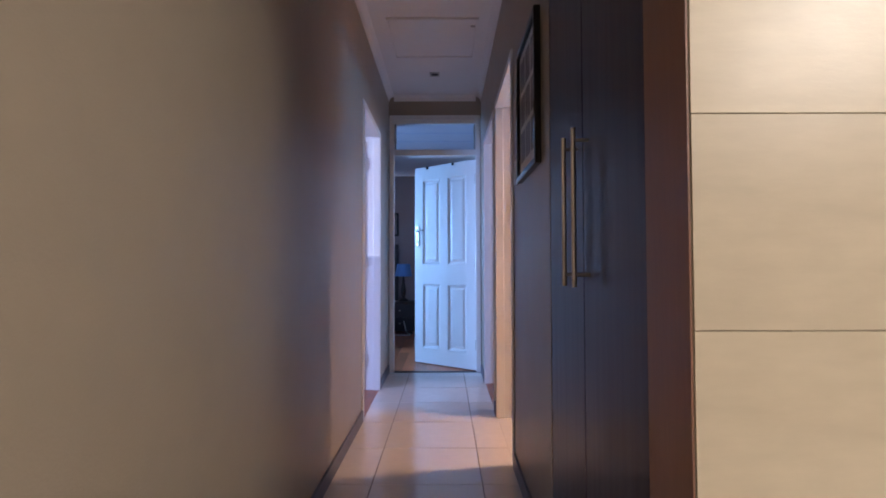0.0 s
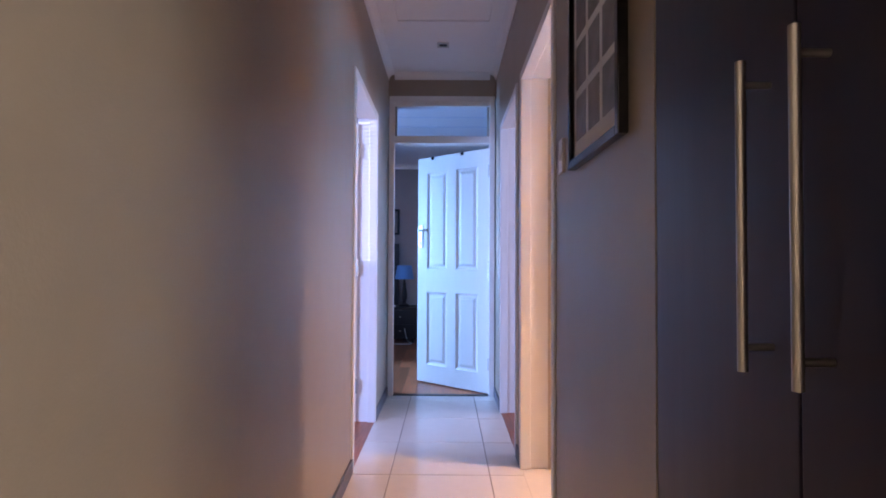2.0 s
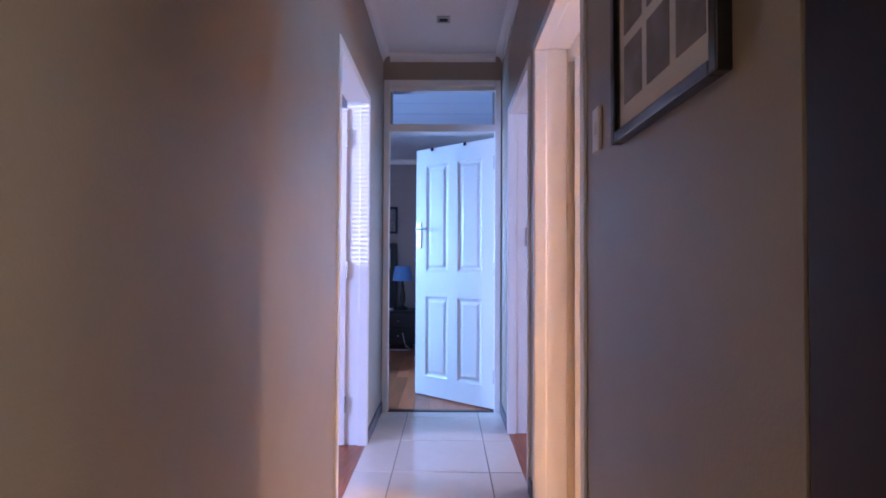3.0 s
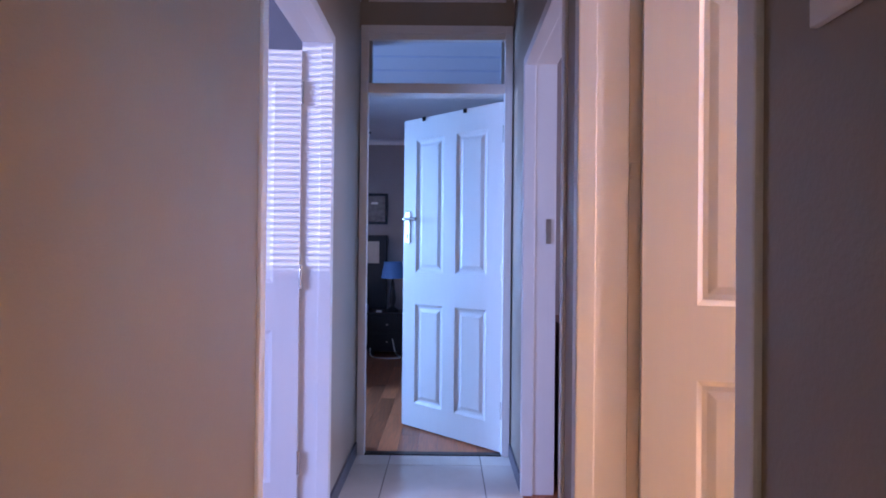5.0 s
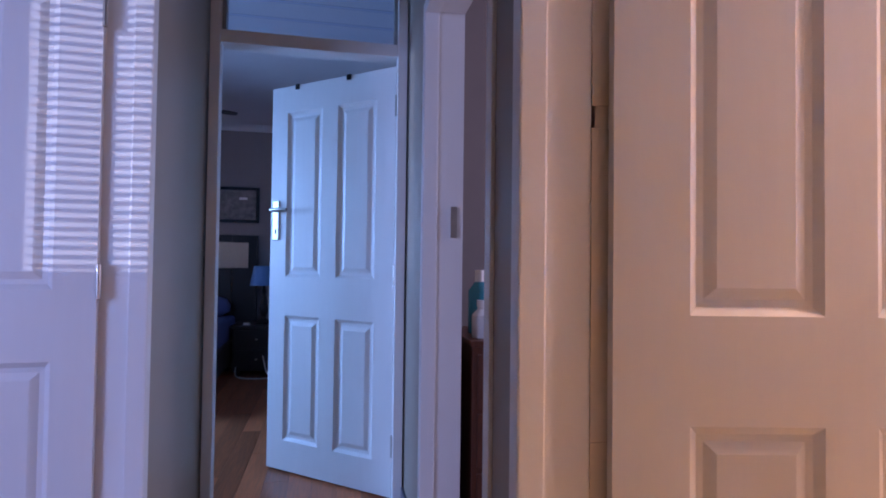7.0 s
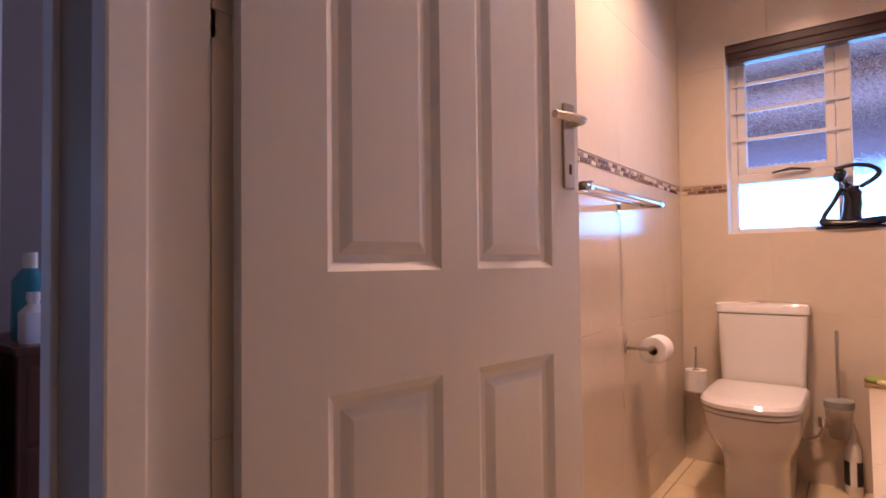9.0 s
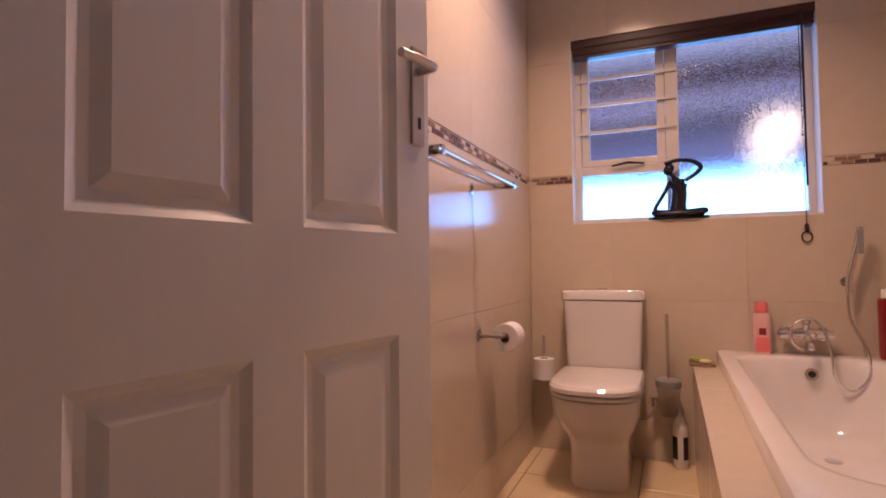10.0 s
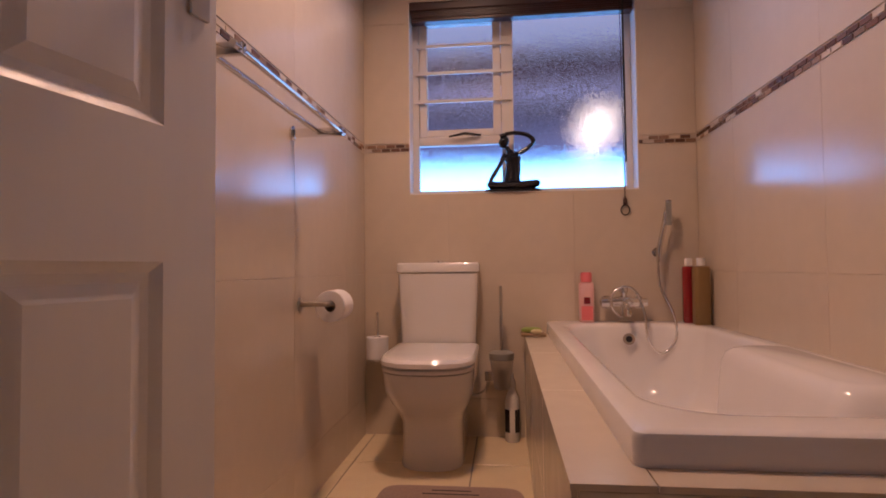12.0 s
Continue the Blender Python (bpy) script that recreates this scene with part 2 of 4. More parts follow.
wall("wall_hall_left", "y", -0.12, 0.0, -1.6, END + 0.12, 0, 2.8, TAUPE, "taupe painted hall wall with satin sheen", [(4.625, 5.54, 0, TOP - 0.015)])
wall("wall_hall_right", "y", HX, BX0, 1.80, END + 0.12, 0, 2.8, TAUPE, "taupe painted hall wall beside the cupboard", [(1.965, 2.83, 0, 2.60), (3.805, 4.715, 0, TOP - 0.015), (4.885, 5.795, 0, TOP - 0.015)])
wall("wall_hall_end", "x", END, END + 0.12, 0.0, HX, 2.46, 2.8, TAUPE, "taupe painted strip above the fanlight")
wall("wall_bedroom_front_left", "x", END, END + 0.12, -2.7, -0.12, 0, 2.8, BEDROOM_PAINT, "pale painted bedroom wall")
wall("wall_bedroom_back", "x", 9.75, 9.87, -2.7, 2.0, 0, 2.8, BEDROOM_PAINT, "pale painted wall behind the bed")
wall("wall_bedroom_left", "y", -2.7, -2.58, END + 0.12, 9.75, 0, 2.8, BEDROOM_PAINT, "pale painted bedroom wall with the window", [(6.6, 8.2, 0.85, 2.1)])
wall("wall_bedroom_right", "y", 1.3, 1.42, END + 0.12, 9.75, 0, 2.8, BEDROOM_PAINT, "pale painted bedroom wall")
wall("wall_side_room_left", "y", -3.3, -3.18, 1.2, END, 0, 2.8, BEDROOM_PAINT, "pale painted wall with a window and blind", [(1.45, 3.24, 1.05, 2.12)])
wall("wall_side_room_near", "x", 1.08, 1.2, -3.3, -0.12, 0, 2.8, BEDROOM_PAINT, "pale painted side room wall")
wall("wall_side_room_far", "x", 5.80, END, -3.18, -0.12, 0, 2.8, BEDROOM_PAINT, "pale painted side room wall")
wall("wall_back_bedroom_far", "x", END, END + 0.12, BX0, 4.22, 0, 2.8, BEDROOM_PAINT, "pale pinkish painted wall")
wall("wall_back_bedroom_right", "y", 4.1, 4.22, 4.84, END, 0, 2.8, BEDROOM_PAINT, "pale painted wall")
wall("wall_bathroom_left", "x", BY1, 4.84, BX0, 4.1, 0, 2.8, PALE_GROUT, "beige tiled bathroom wall with a mosaic band")
wall("wall_bathroom_right", "x", 2.97, BY0, BX0, 3.9, 0, 2.8, PALE_GROUT, "beige tiled bathroom wall beside the bath")
wall("wall_bathroom_window", "y", BX1, BX1 + 0.20, BY0, BY1, 0, 2.8, PALE_GROUT, "beige tiled bathroom wall with the window", [(3.375, 4.47, 1.169, 2.13)])
wall("wall_kitchen_tiled", "x", 1.80, 1.93, BX0, 3.1, 0, 2.8, PALE_GROUT, "wall clad in cream stone-look tiles")
wall("wall_kitchen_right", "y", 3.1, 3.22, -1.6, 1.93, 0, 2.8, BEDROOM_PAINT, "plain painted wall")
wall("wall_kitchen_back", "x", -1.72, -1.6, -0.12, 3.22, 0, 2.8, BEDROOM_PAINT, "plain painted wall")
# never in view, added to keep the kitchen lamp off the upper left wall
wall("wall_passage_header", "x", 1.80, 1.93, 0.0, HX, 1.96, 2.8, TAUPE, "added unseen header over the passage that shades the hall wall")
# out of view outdoors, added only to cut the sun to a narrow band
wall("wall_garden", "y", -6.1, -5.98, -4.0, 0.62, -0.1, 3.0, TAUPE, "added unseen wall blocking part of the sun outside the side room")
wall("wall_cupboard_back", "y", 1.50, 1.56, 1.93, 2.97, 0, 2.8, WENGE, "dark cupboard back panel")
wall("wall_cupboard_side", "x", 2.84, 2.87, BX0, 1.50, 0, 2.8, WENGE, "dark cupboard side panel")

solid("floor", box(-3.3, 4.3, -1.72, END + 0.02, -0.12, -0.004), GROUT, "dark grout bed under the floor tiles", "floor", "structure")
solid("floor_bedroom", box(-2.7, 2.0, END + 0.02, 9.87, -0.12, -0.006), DARK_WOOD, "underlay of the laminate floor", "floor", "structure")

ceil = box(-3.3, 4.3, -1.72, END + 0.12, CEIL, CEIL + 0.08)
solid("ceiling", ceil, CEILING_PAINT, "white painted board ceiling", "ceiling", "structure")
solid("ceiling_bedroom", box(-2.58, 1.3, END + 0.12, 9.75, 2.52, 2.60), CEILING_PAINT, "white painted bedroom ceiling", "ceiling", "structure")


def cornice(name, p, q, inward, size, z):
    """A cove moulding from p to q along a wall, bulging to inward."""
    prof = [(0, 0), (0, -size), (0.006, -size)] + [(size - (size - 0.006) * math.cos(a), -size + (size - 0.006) * math.sin(a)) for a in [radians(k) for k in (10, 30, 50, 70, 85)]] + [(size, -0.004), (size, 0)]
    rings = [[(c[0] + inward[0] * u, c[1] + inward[1] * u, z + w) for u, w in prof] for c in (p, q)]
    return solid(name, loft(rings), CEILING_PAINT, "white cove cornice", "cornice", "structure", smooth=True)


cornice("trim_cornice_left", (0, 1.93), (0, END), (1, 0), 0.05, CEIL)
cornice("trim_cornice_right", (HX, 1.93), (HX, END), (-1, 0), 0.05, CEIL)
cornice("trim_cornice_end", (0.05, END), (HX - 0.05, END), (0, -1), 0.05, CEIL)
cornice("trim_cornice_bedroom", (-2.58, 9.75), (1.3, 9.75), (0, -1), 0.06, 2.52)
cornice("trim_cornice_bedroom_right", (1.3, END + 0.12), (1.3, 9.69), (-1, 0), 0.06, 2.52)


def skirting(name, x0, x1, y0, y1, h=0.075):
    bm = bmesh.new()
    box(x0, x1, y0, y1, 0, h, 0.003, bm=bm)
    return solid(name, bm, SKIRT, "dark slate-grey skirting strip", "skirting", "structure")


skirting("baseboard_left_near", 0.0, 0.012, -1.6, 4.607)
skirting("baseboard_left_far", 0.0, 0.012, 5.558, END - 0.003)
skirting("baseboard_right_near", HX - 0.012, HX, 2.84, 3.787)
skirting("baseboard_right_mid", HX - 0.012, HX, 4.733, 4.867)
skirting("baseboard_right_far", HX - 0.012, HX, 5.813, END - 0.003)
skirting("baseboard_bedroom", -2.58, 1.3, 9.738, 9.75, 0.09)


# ---------------------------------------------------------------- doors
def frame_bars(parent, w, h, t, face=0.045, proud=0.010, mat=WHITE, sill=0.0):
    """Pressed steel door frame: local x along the opening 0..w, y through the wall 0..t, with a rebate."""
    for name, (a, b) in (("jamb", (0, 1)), ("jamb", (1, 0))):
        bm = bmesh.new()
        m = (lambda u: u) if a == 0 else (lambda u: w - u)

        def bar(u0, u1, y0, y1, bev):
            lo, hi = sorted((m(u0), m(u1)))
            box(lo, hi, y0, y1, 0, h, bev, bm=bm)

        bar(0, face, -proud, 0.046, 0.005)
        bar(0.012, face - 0.015, 0.046, t + proud, 0.002)
        part(name, bm, mat, parent)
    bm = box(face, w - face, -proud, 0.046, h - face, h, 0.004)
    box(face - 0.010, w - face + 0.010, 0.046, t + proud, h - face + 0.010, h - 0.012, 0.002, bm=bm)
    part("head", bm, mat, parent)


def rect(x0, x1, z0, z1, d, y):
    return [(x0 + d, y, z0 + d), (x1 - d, y, z0 + d), (x1 - d, y, z1 - d), (x0 + d, y, z1 - d)]


def lever(parent, x, z, side, hand):
    """Backplate with lever: side -1 or 1 is the face, hand the lever's direction along x."""
    y = 0.0 if side < 0 else 0.04
    s = side
    h = part("door_handle", box(x - 0.021, x + 0.021, min(y, y + s * 0.009), max(y, y + s * 0.009), z - 0.160, z + 0.052, 0.004), STEEL, parent, "brushed steel lever handle on a backplate")
    bar = tube(curve_points([(x, y + s * 0.006, z), (x, y + s * 0.042, z), (x + hand * 0.012, y + s * 0.052, z), (x + hand * 0.06, y + s * 0.054, z), (x + hand * 0.115, y + s * 0.050, z - 0.002)], 5), 0.0095)
    part("lever", bar, STEEL, h, smooth=True)
    part("keyhole", box(x - 0.005, x + 0.005, min(y + s * 0.009, y + s * 0.0098), max(y + s * 0.009, y + s * 0.0098), z - 0.125, z - 0.100), SEAM, h, "dark keyhole")


def door_leaf(name, m, w, h, label, handle_x, hand, hooks=False, lead=0.0):
    """Four-panel moulded door: local x from the hinge, y 0..0.04 through the leaf."""
    d = thing(name, label, "door", m)
    st, mu = 0.112, 0.10
    pw = (w - 2 * st - mu) / 2
    cols = [(st, st + pw), (st + pw + mu, w - st)]
    rows = [(0.165, 0.82), (1.025, 1.90)]
    bm = bmesh.new()
    for x0, x1 in ((-lead, st), (cols[0][1], cols[1][0]), (w - st, w)):
        box(x0, x1, 0, 0.04, 0.008, h, bm=bm)
    for x0, x1 in cols:
        for z0, z1 in ((0.008, rows[0][0]), (rows[0][1], rows[1][0]), (rows[1][1], h)):
            box(x0, x1, 0, 0.04, z0, z1, bm=bm)
    bmesh.ops.remove_doubles(bm, verts=bm.verts[:], dist=1e-5)
    part("stiles_and_rails", bm, DOOR_WHITE, d)
    for x0, x1 in cols:
        for z0, z1 in rows:
            steps = [(0.0, 0.0), (0.006, 0.004), (0.016, 0.011), (0.030, 0.0125), (0.046, 0.006), (0.052, 0.004)]
            bm = bmesh.new()
            for s in (0, 1):
                loft([rect(x0, x1, z0, z1, a, dep if s == 0 else 0.04 - dep) for a, dep in steps], bm, cap0=False)
            part("panel", bm, DOOR_WHITE, d, "moulded raised panel")
    lever(d, handle_x, 1.378, -1, hand)
    lever(d, handle_x, 1.378, 1, hand)
    part("latch_plate", box(w, w + 0.0015, 0.010, 0.030, 1.22, 1.42), STEEL, d, "steel latch plate")
    for z in (0.25, 1.05, 1.85):
        part("hinge", tube([(-0.006 - lead, 0.046, z - 0.05), (-0.006 - lead, 0.046, z + 0.05)], 0.007), STEEL, d, smooth=True)
    if hooks:
        for x in (0.28, 0.62):
            hk = box(x - 0.012, x + 0.012, -0.004, 0.048, h, h + 0.003)
            box(x - 0.012, x + 0.012, 0.040, 0.048, h - 0.024, h + 0.003, bm=hk)
            part("door_hook", hk, BLACK_FRAME, d, "small black over-door hook")
    return d


# frames: left room, bathroom, back bedroom, end bedroom
f = thing("door_frame_side_room", "white painted steel door frame in the hall", "door frame", Matrix.Translation((0, 4.61, 0)) @ pose(0, 0, 0, 0, 0, 90), kind="structure")
frame_bars(f, 0.945, TOP, 0.12)
f = thing("door_frame_bathroom", "white painted steel frame of the bathroom door", "door frame", Matrix.Translation((HX, 4.73, 0)) @ pose(0, 0, 0, 0, 0, -90), kind="structure")
frame_bars(f, 0.94, TOP, 0.14)
f = thing("door_frame_back_bedroom", "white glossy steel frame of the bedroom door", "door frame", Matrix.Translation((HX, 5.81, 0)) @ pose(0, 0, 0, 0, 0, -90), kind="structure")
frame_bars(f, 0.94, TOP, 0.14)
part("strike_plate", box(0.0395, 0.0420, 0.100, 0.124, 1.21, 1.33), STEEL, f, "steel strike plate")
f = thing("door_frame_end", "white painted door frame with a glazed fanlight", "door frame", Matrix.Translation((0.008, END, 0)), kind="structure")
frame_bars(f, HX - 0.016, 2.468, 0.12)
part("transom", box(0.045, HX - 0.061, -0.006, 0.10, 2.077, 2.135, 0.004), WHITE, f)
part("window_frame", box(0.045, 0.062, 0.02, 0.07, 2.135, 2.387, 0.002, box(HX - 0.078, HX - 0.061, 0.02, 0.07, 2.135, 2.387, 0.002)), GREY_PLASTIC, f, "grey louvre holder")
for k in range(3):
    z0 = 2.138 + k * 0.081
    bm = box(0.062, HX - 0.078, -0.003, 0.003, 0, 0.087, 0.001)
    pn = part("pane", bm, glass("fanlight_glass", 0.15, 0.2, 60.0, (0.85, 0.9, 1.0)) if k == 0 else bpy.data.materials["fanlight_glass"], f, "ribbed glass louvre blade")
    pn.matrix_basis = pose(0, 0.045, z0, 10)
    pn.visible_shadow = False
part("head", box(0.0455, HX - 0.0615, 0.0, 0.10, 2.388, 2.4225, 0.003), WHITE, f)
part("threshold", box(0.045, HX - 0.061, 0.0, 0.05, -0.002, 0.006, 0.002), DARK_WOOD, f, "dark threshold strip")

door_leaf("bathroom_door", pose(1.090, 4.658, 0, 0, 0, -11.0), 0.83, 2.035, "white four-panel bathroom door standing wide open", 0.785, -1, lead=0.032)
door_leaf("end_bedroom_door", pose(0.835, 6.305, 0.005, 0, 0, 140.0) @ pose(0, -0.04, 0), 0.80, 2.04, "white four-panel bedroom door standing half open", 0.755, -1, hooks=True)
door_leaf("side_room_door", pose(-0.125, 5.500, 0, 0, 0, 184.0) @ pose(0, -0.04, 0), 0.71, 2.035, "white four-panel door opened into the side room", 0.665, -1)
door_leaf("back_bedroom_door", pose(1.045, 4.925, 0, 0, 0, 4.0), 0.77, 2.035, "white four-panel bedroom door opened against the wall", 0.725, -1)

# ---------------------------------------------------------------- hall
# built-in cupboard
cup = thing("cupboard", "tall dark wenge built-in cupboard with steel bar handles", "cupboard")
part("body", box(HX + 0.02, 1.49, 1.970, 1.990, 0, 2.60, bm=box(HX + 0.02, 1.49, 2.805, 2.825, 0, 2.60, bm=box(HX + 0.03, 1.49, 1.990, 2.805, 0, 0.06))), WENGE, cup)
for y0, y1, hy in ((1.972, 2.398, 2.345), (2.402, 2.824, 2.452)):
    dr = part("door", box(HX + 0.001, HX + 0.019, y0, y1, 0.03, 2.595, 0.002), WENGE, cup, "dark wenge cupboard door")
    hb = tube([(HX - 0.036, hy, 0.949), (HX - 0.036, hy, 1.335)], 0.0062, 14)
    for z in (0.979, 1.305):
        tube([(HX - 0.034, hy, z), (HX + 0.002, hy, z)], 0.0045, 10, hb)
    part("handle", hb, STEEL, dr, "brushed steel bar handle", smooth=True)

# thin sheet over the wall end, redder and darker than the hall paint
solid("trim_cupboard_panel", box(HX - 0.003, HX - 0.0002, 1.798, 1.962, 0.0, 1.958), STRIP_BROWN, "thin red-brown sheet on the wall beside the cupboard", "panel", "structure")

# picture with several photographs
pf = thing("picture_frame", "black framed collage of grey photographs on white mount", "picture", pose(HX, 2.975, 1.372))
W, H, b = 0.50, 0.575, 0.024
fr = box(-0.026, -0.001, 0, b, 0, H, 0.003)
box(-0.026, -0.001, W - b, W, 0, H, 0.003, bm=fr)
box(-0.026, -0.001, b, W - b, 0, b, 0.003, bm=fr)
box(-0.026, -0.001, b, W - b, H - b, H, 0.003, bm=fr)
part("frame", fr, BLACK_FRAME, pf)
part("mount", box(-0.010, -0.001, b, W - b, b, H - b), MAT_BOARD, pf, "white mount board")
for c in range(3):
    for r in range(3):
        y0, z0 = b + 0.036 + c * 0.138, b + 0.055 + r * 0.155
        part("photograph", box(-0.0118, -0.0102, y0, y0 + 0.108, z0, z0 + 0.128), PHOTO, pf, "dark grey photograph print")
gl = part("pane", box(-0.0160, -0.0145, b, W - b, b, H - b), CLEAR, pf, "clear picture glass")
gl.visible_shadow = False

sw = thing("light_switch", "white plastic light switch on the taupe wall", "light switch", pose(HX, 3.632, 1.395))
part("plate", box(-0.010, 0, 0, 0.062, 0, 0.118, 0.003), WHITE_PLASTIC, sw)
part("rocker", box(-0.014, -0.010, 0.020, 0.042, 0.045, 0.078, 0.002), WHITE_PLASTIC, sw)

ht = thing("ceiling_hatch", "white painted loft hatch with a thin frame", "hatch", pose(0.15, 4.60, CEIL))
part("panel", box(0.018, 0.602, 0.018, 0.652, -0.010, 0.0, 0.002), CEILING_PAINT, ht)
fr = box(0, 0.62, 0, 0.016, -0.016, 0, 0.002)
for q in ((0, 0.62, 0.654, 0.67), (0, 0.016, 0.016, 0.654), (0.604, 0.62, 0.016, 0.654)):
    box(*q, -0.016, 0, 0.002, bm=fr)
part("frame", fr, CEILING_PAINT, ht)
part("catch", box(0.57, 0.60, 0.10, 0.112, -0.02, -0.01), STEEL, ht)

dl = thing("downlight", "small square recessed downlight, switched off", "ceiling light", pose(0.455, 5.66, CEIL))
fr = box(-0.042, 0.042, -0.042, -0.026, -0.010, 0, 0.002)
for q in ((-0.042, 0.042, 0.026, 0.042), (-0.042, -0.026, -0.026, 0.026), (0.026, 0.042, -0.026, 0.026)):
    box(*q, -0.010, 0, 0.002, bm=fr)
part("trim_ring", fr, STEEL, dl)
part("reflector", box(-0.026, 0.026, -0.026, 0.026, -0.004, 0), SEAM, dl, "dark lamp recess")

# ---------------------------------------------------------------- side room and its blind
wb = thing("venetian_blind", "white slatted blind drawn over the window", "blind", pose(-3.14, 0, 0))
part("headrail", box(-0.02, 0.02, 1.42, 3.27, 2.10, 2.14, 0.003), SLAT, wb)
slat = finish("slat", box(-0.0135, 0.0135, 1.43, 3.26, -0.0008, 0.0008), SLAT)
for k in range(38):
    o = new("slat", slat)
    o.parent = wb
    o.matrix_basis = pose(0, 0, 1.075 + 0.027 * k, 0, 28, 0)
fr = thing("window_side_room", "white framed window behind a blind", "window", kind="structure")
bm = bmesh.new()
for q in ((1.45, 1.49, 1.05, 2.12), (3.225, 3.24, 1.05, 2.12), (2.30, 2.34, 1.09, 2.08), (1.49, 3.225, 1.05, 1.09), (1.49, 3.225, 2.08, 2.12)):
    box(-3.27, -3.23, *q, bm=bm)
part("window_frame", bm, ALU, fr)

# ---------------------------------------------------------------- end bedroom
bw = thing("window_bedroom", "white framed bedroom window", "window", kind="structure")
bm = bmesh.new()
for q in ((6.6, 6.64, 0.85, 2.1), (8.16, 8.2, 0.85, 2.1), (7.38, 7.42, 0.89, 2.06), (6.64, 8.16, 0.85, 0.89), (6.64, 8.16, 2.06, 2.1)):
    box(-2.67, -2.63, *q, bm=bm)
part("window_frame", bm, ALU, bw)
# unseen panes, added so their shadow stops the sun reaching the back wall
for q in ((6.64, 7.38, 0.89, 2.06), (7.42, 8.16, 0.89, 2.06)):
    part("pane", box(-2.652, -2.648, *q), OBSCURE, bw, "bedroom window glass added to block the sun")

ns = thing("nightstand", "small black wooden nightstand with two drawers", "nightstand", pose(-0.14, 9.25, 0))
part("body", box(-0.22, 0.22, 0.0, 0.42, 0.05, 0.46, 0.004), DARK_WOOD, ns)
part("top", box(-0.235, 0.235, -0.015, 0.43, 0.46, 0.485, 0.005), DARK_WOOD, ns)
for z in (0.08, 0.27):
    dw = part("drawer", box(-0.20, 0.20, -0.012, 0.0, z, z + 0.17, 0.004), DARK_WOOD, ns)
    part("knob", lathe([(0.0, -0.015), (0.012, -0.012), (0.012, 0.0)], 12, x=0, y=-0.016, z=z + 0.09, cap0=False), STEEL, dw, smooth=True)
for x in (-0.19, 0.15):
    for y in (0.02, 0.36):
        part("leg", box(x, x + 0.04, y, y + 0.04, 0, 0.05), DARK_WOOD, ns)

tl = thing("table_lamp", "dark turned wooden table lamp with blue shade", "lamp", pose(-0.10, 9.42, 0.485))
part("base", lathe([(0.075, 0), (0.08, 0.012), (0.06, 0.03), (0.028, 0.05), (0.022, 0.07), (0.034, 0.10), (0.040, 0.15), (0.030, 0.23), (0.018, 0.29), (0.026, 0.31), (0.016, 0.33), (0.010, 0.40)], 24), DARK_WOOD, tl, smooth=True)
part("shade", lathe([(0.135, 0.38), (0.100, 0.57), (0.097, 0.57), (0.132, 0.38)], 32, cap0=False, cap1=False), BLUE_CLOTH, tl, "blue cloth shade", smooth=True)

ck = thing("bedside_clock", "small white bedside clock on the nightstand", "clock", pose(-0.24, 9.30, 0.485))
part("case", box(-0.03, 0.03, -0.015, 0.015, 0, 0.022, 0.004), WHITE_PLASTIC, ck)

bed = thing("bed", "bed with dark headboard and blue bedding", "bed", pose(-1.15, 7.75, 0))
part("base", box(-0.76, 0.76, 0.05, 1.92, 0.10, 0.32, 0.01), DARK_WOOD, bed)
part("mattress", box(-0.75, 0.75, 0.02, 1.92, 0.32, 0.55, 0.05, seg=4), BLUE_BEDDING, bed, smooth=True)
hb = bmesh.new()
for q in ((0.70, 0.95, 0.0, 1.365), (-0.95, -0.70, 0.0, 1.365), (-0.70, 0.70, 1.30, 1.365), (-0.70, 0.70, 0.30, 1.02)):
    box(q[0], q[1], 1.925, 1.985, q[2], q[3], 0.006, bm=hb)
part("headboard", hb, DARK_WOOD, bed, "dark wooden headboard")
part("headboard_panel", box(-0.70, 0.86, 1.915, 1.924, 1.03, 1.29), PALE_GROUT, bed, "pale inset headboard panel")
for x in (-0.42, 0.42):
    part("pillow", loft([rounded(x, 1.74, 0.30 * s, 0.13 * s, z, 32, 3.2) for s, z in ((0.7, 0.55), (1.0, 0.60), (1.02, 0.66), (0.9, 0.72), (0.5, 0.76))]), BLUE_BEDDING, bed, "blue pillow", smooth=True)
for x in (-0.70, 0.66):
    for y in (0.10, 1.80):
        part("leg", box(x, x + 0.05, y, y + 0.05, 0, 0.10), DARK_WOOD, bed)

pc = thing("wall_picture", "black framed dark picture above the headboard", "picture", pose(-0.42, 9.75, 1.50))
fr = box(-0.22, -0.19, -0.022, 0, 0, 0.37, 0.003)
for q in ((0.19, 0.22, 0, 0.37), (-0.19, 0.19, 0, 0.03), (-0.19, 0.19, 0.34, 0.37)):
    box(q[0], q[1], -0.022, 0, q[2], q[3], 0.003, bm=fr)
part("frame", fr, BLACK_FRAME, pc)
part("print", box(-0.19, 0.19, -0.008, 0, 0.03, 0.34), PHOTO, pc, "dark print")
part("mark", box(0.02, 0.10, -0.0095, -0.008, 0.24, 0.265), MAT_BOARD, pc, "small pale patch on the print")

fan = thing("ceiling_fan", "dark ceiling fan at rest in the bedroom", "fan", pose(-0.85, 8.55, 2.52))
part("hub", lathe([(0.05, 0), (0.05, -0.03), (0.015, -0.05), (0.015, -0.09), (0.09, -0.11), (0.09, -0.16), (0.05, -0.18)], 20), DARK_WOOD, fan, smooth=True)
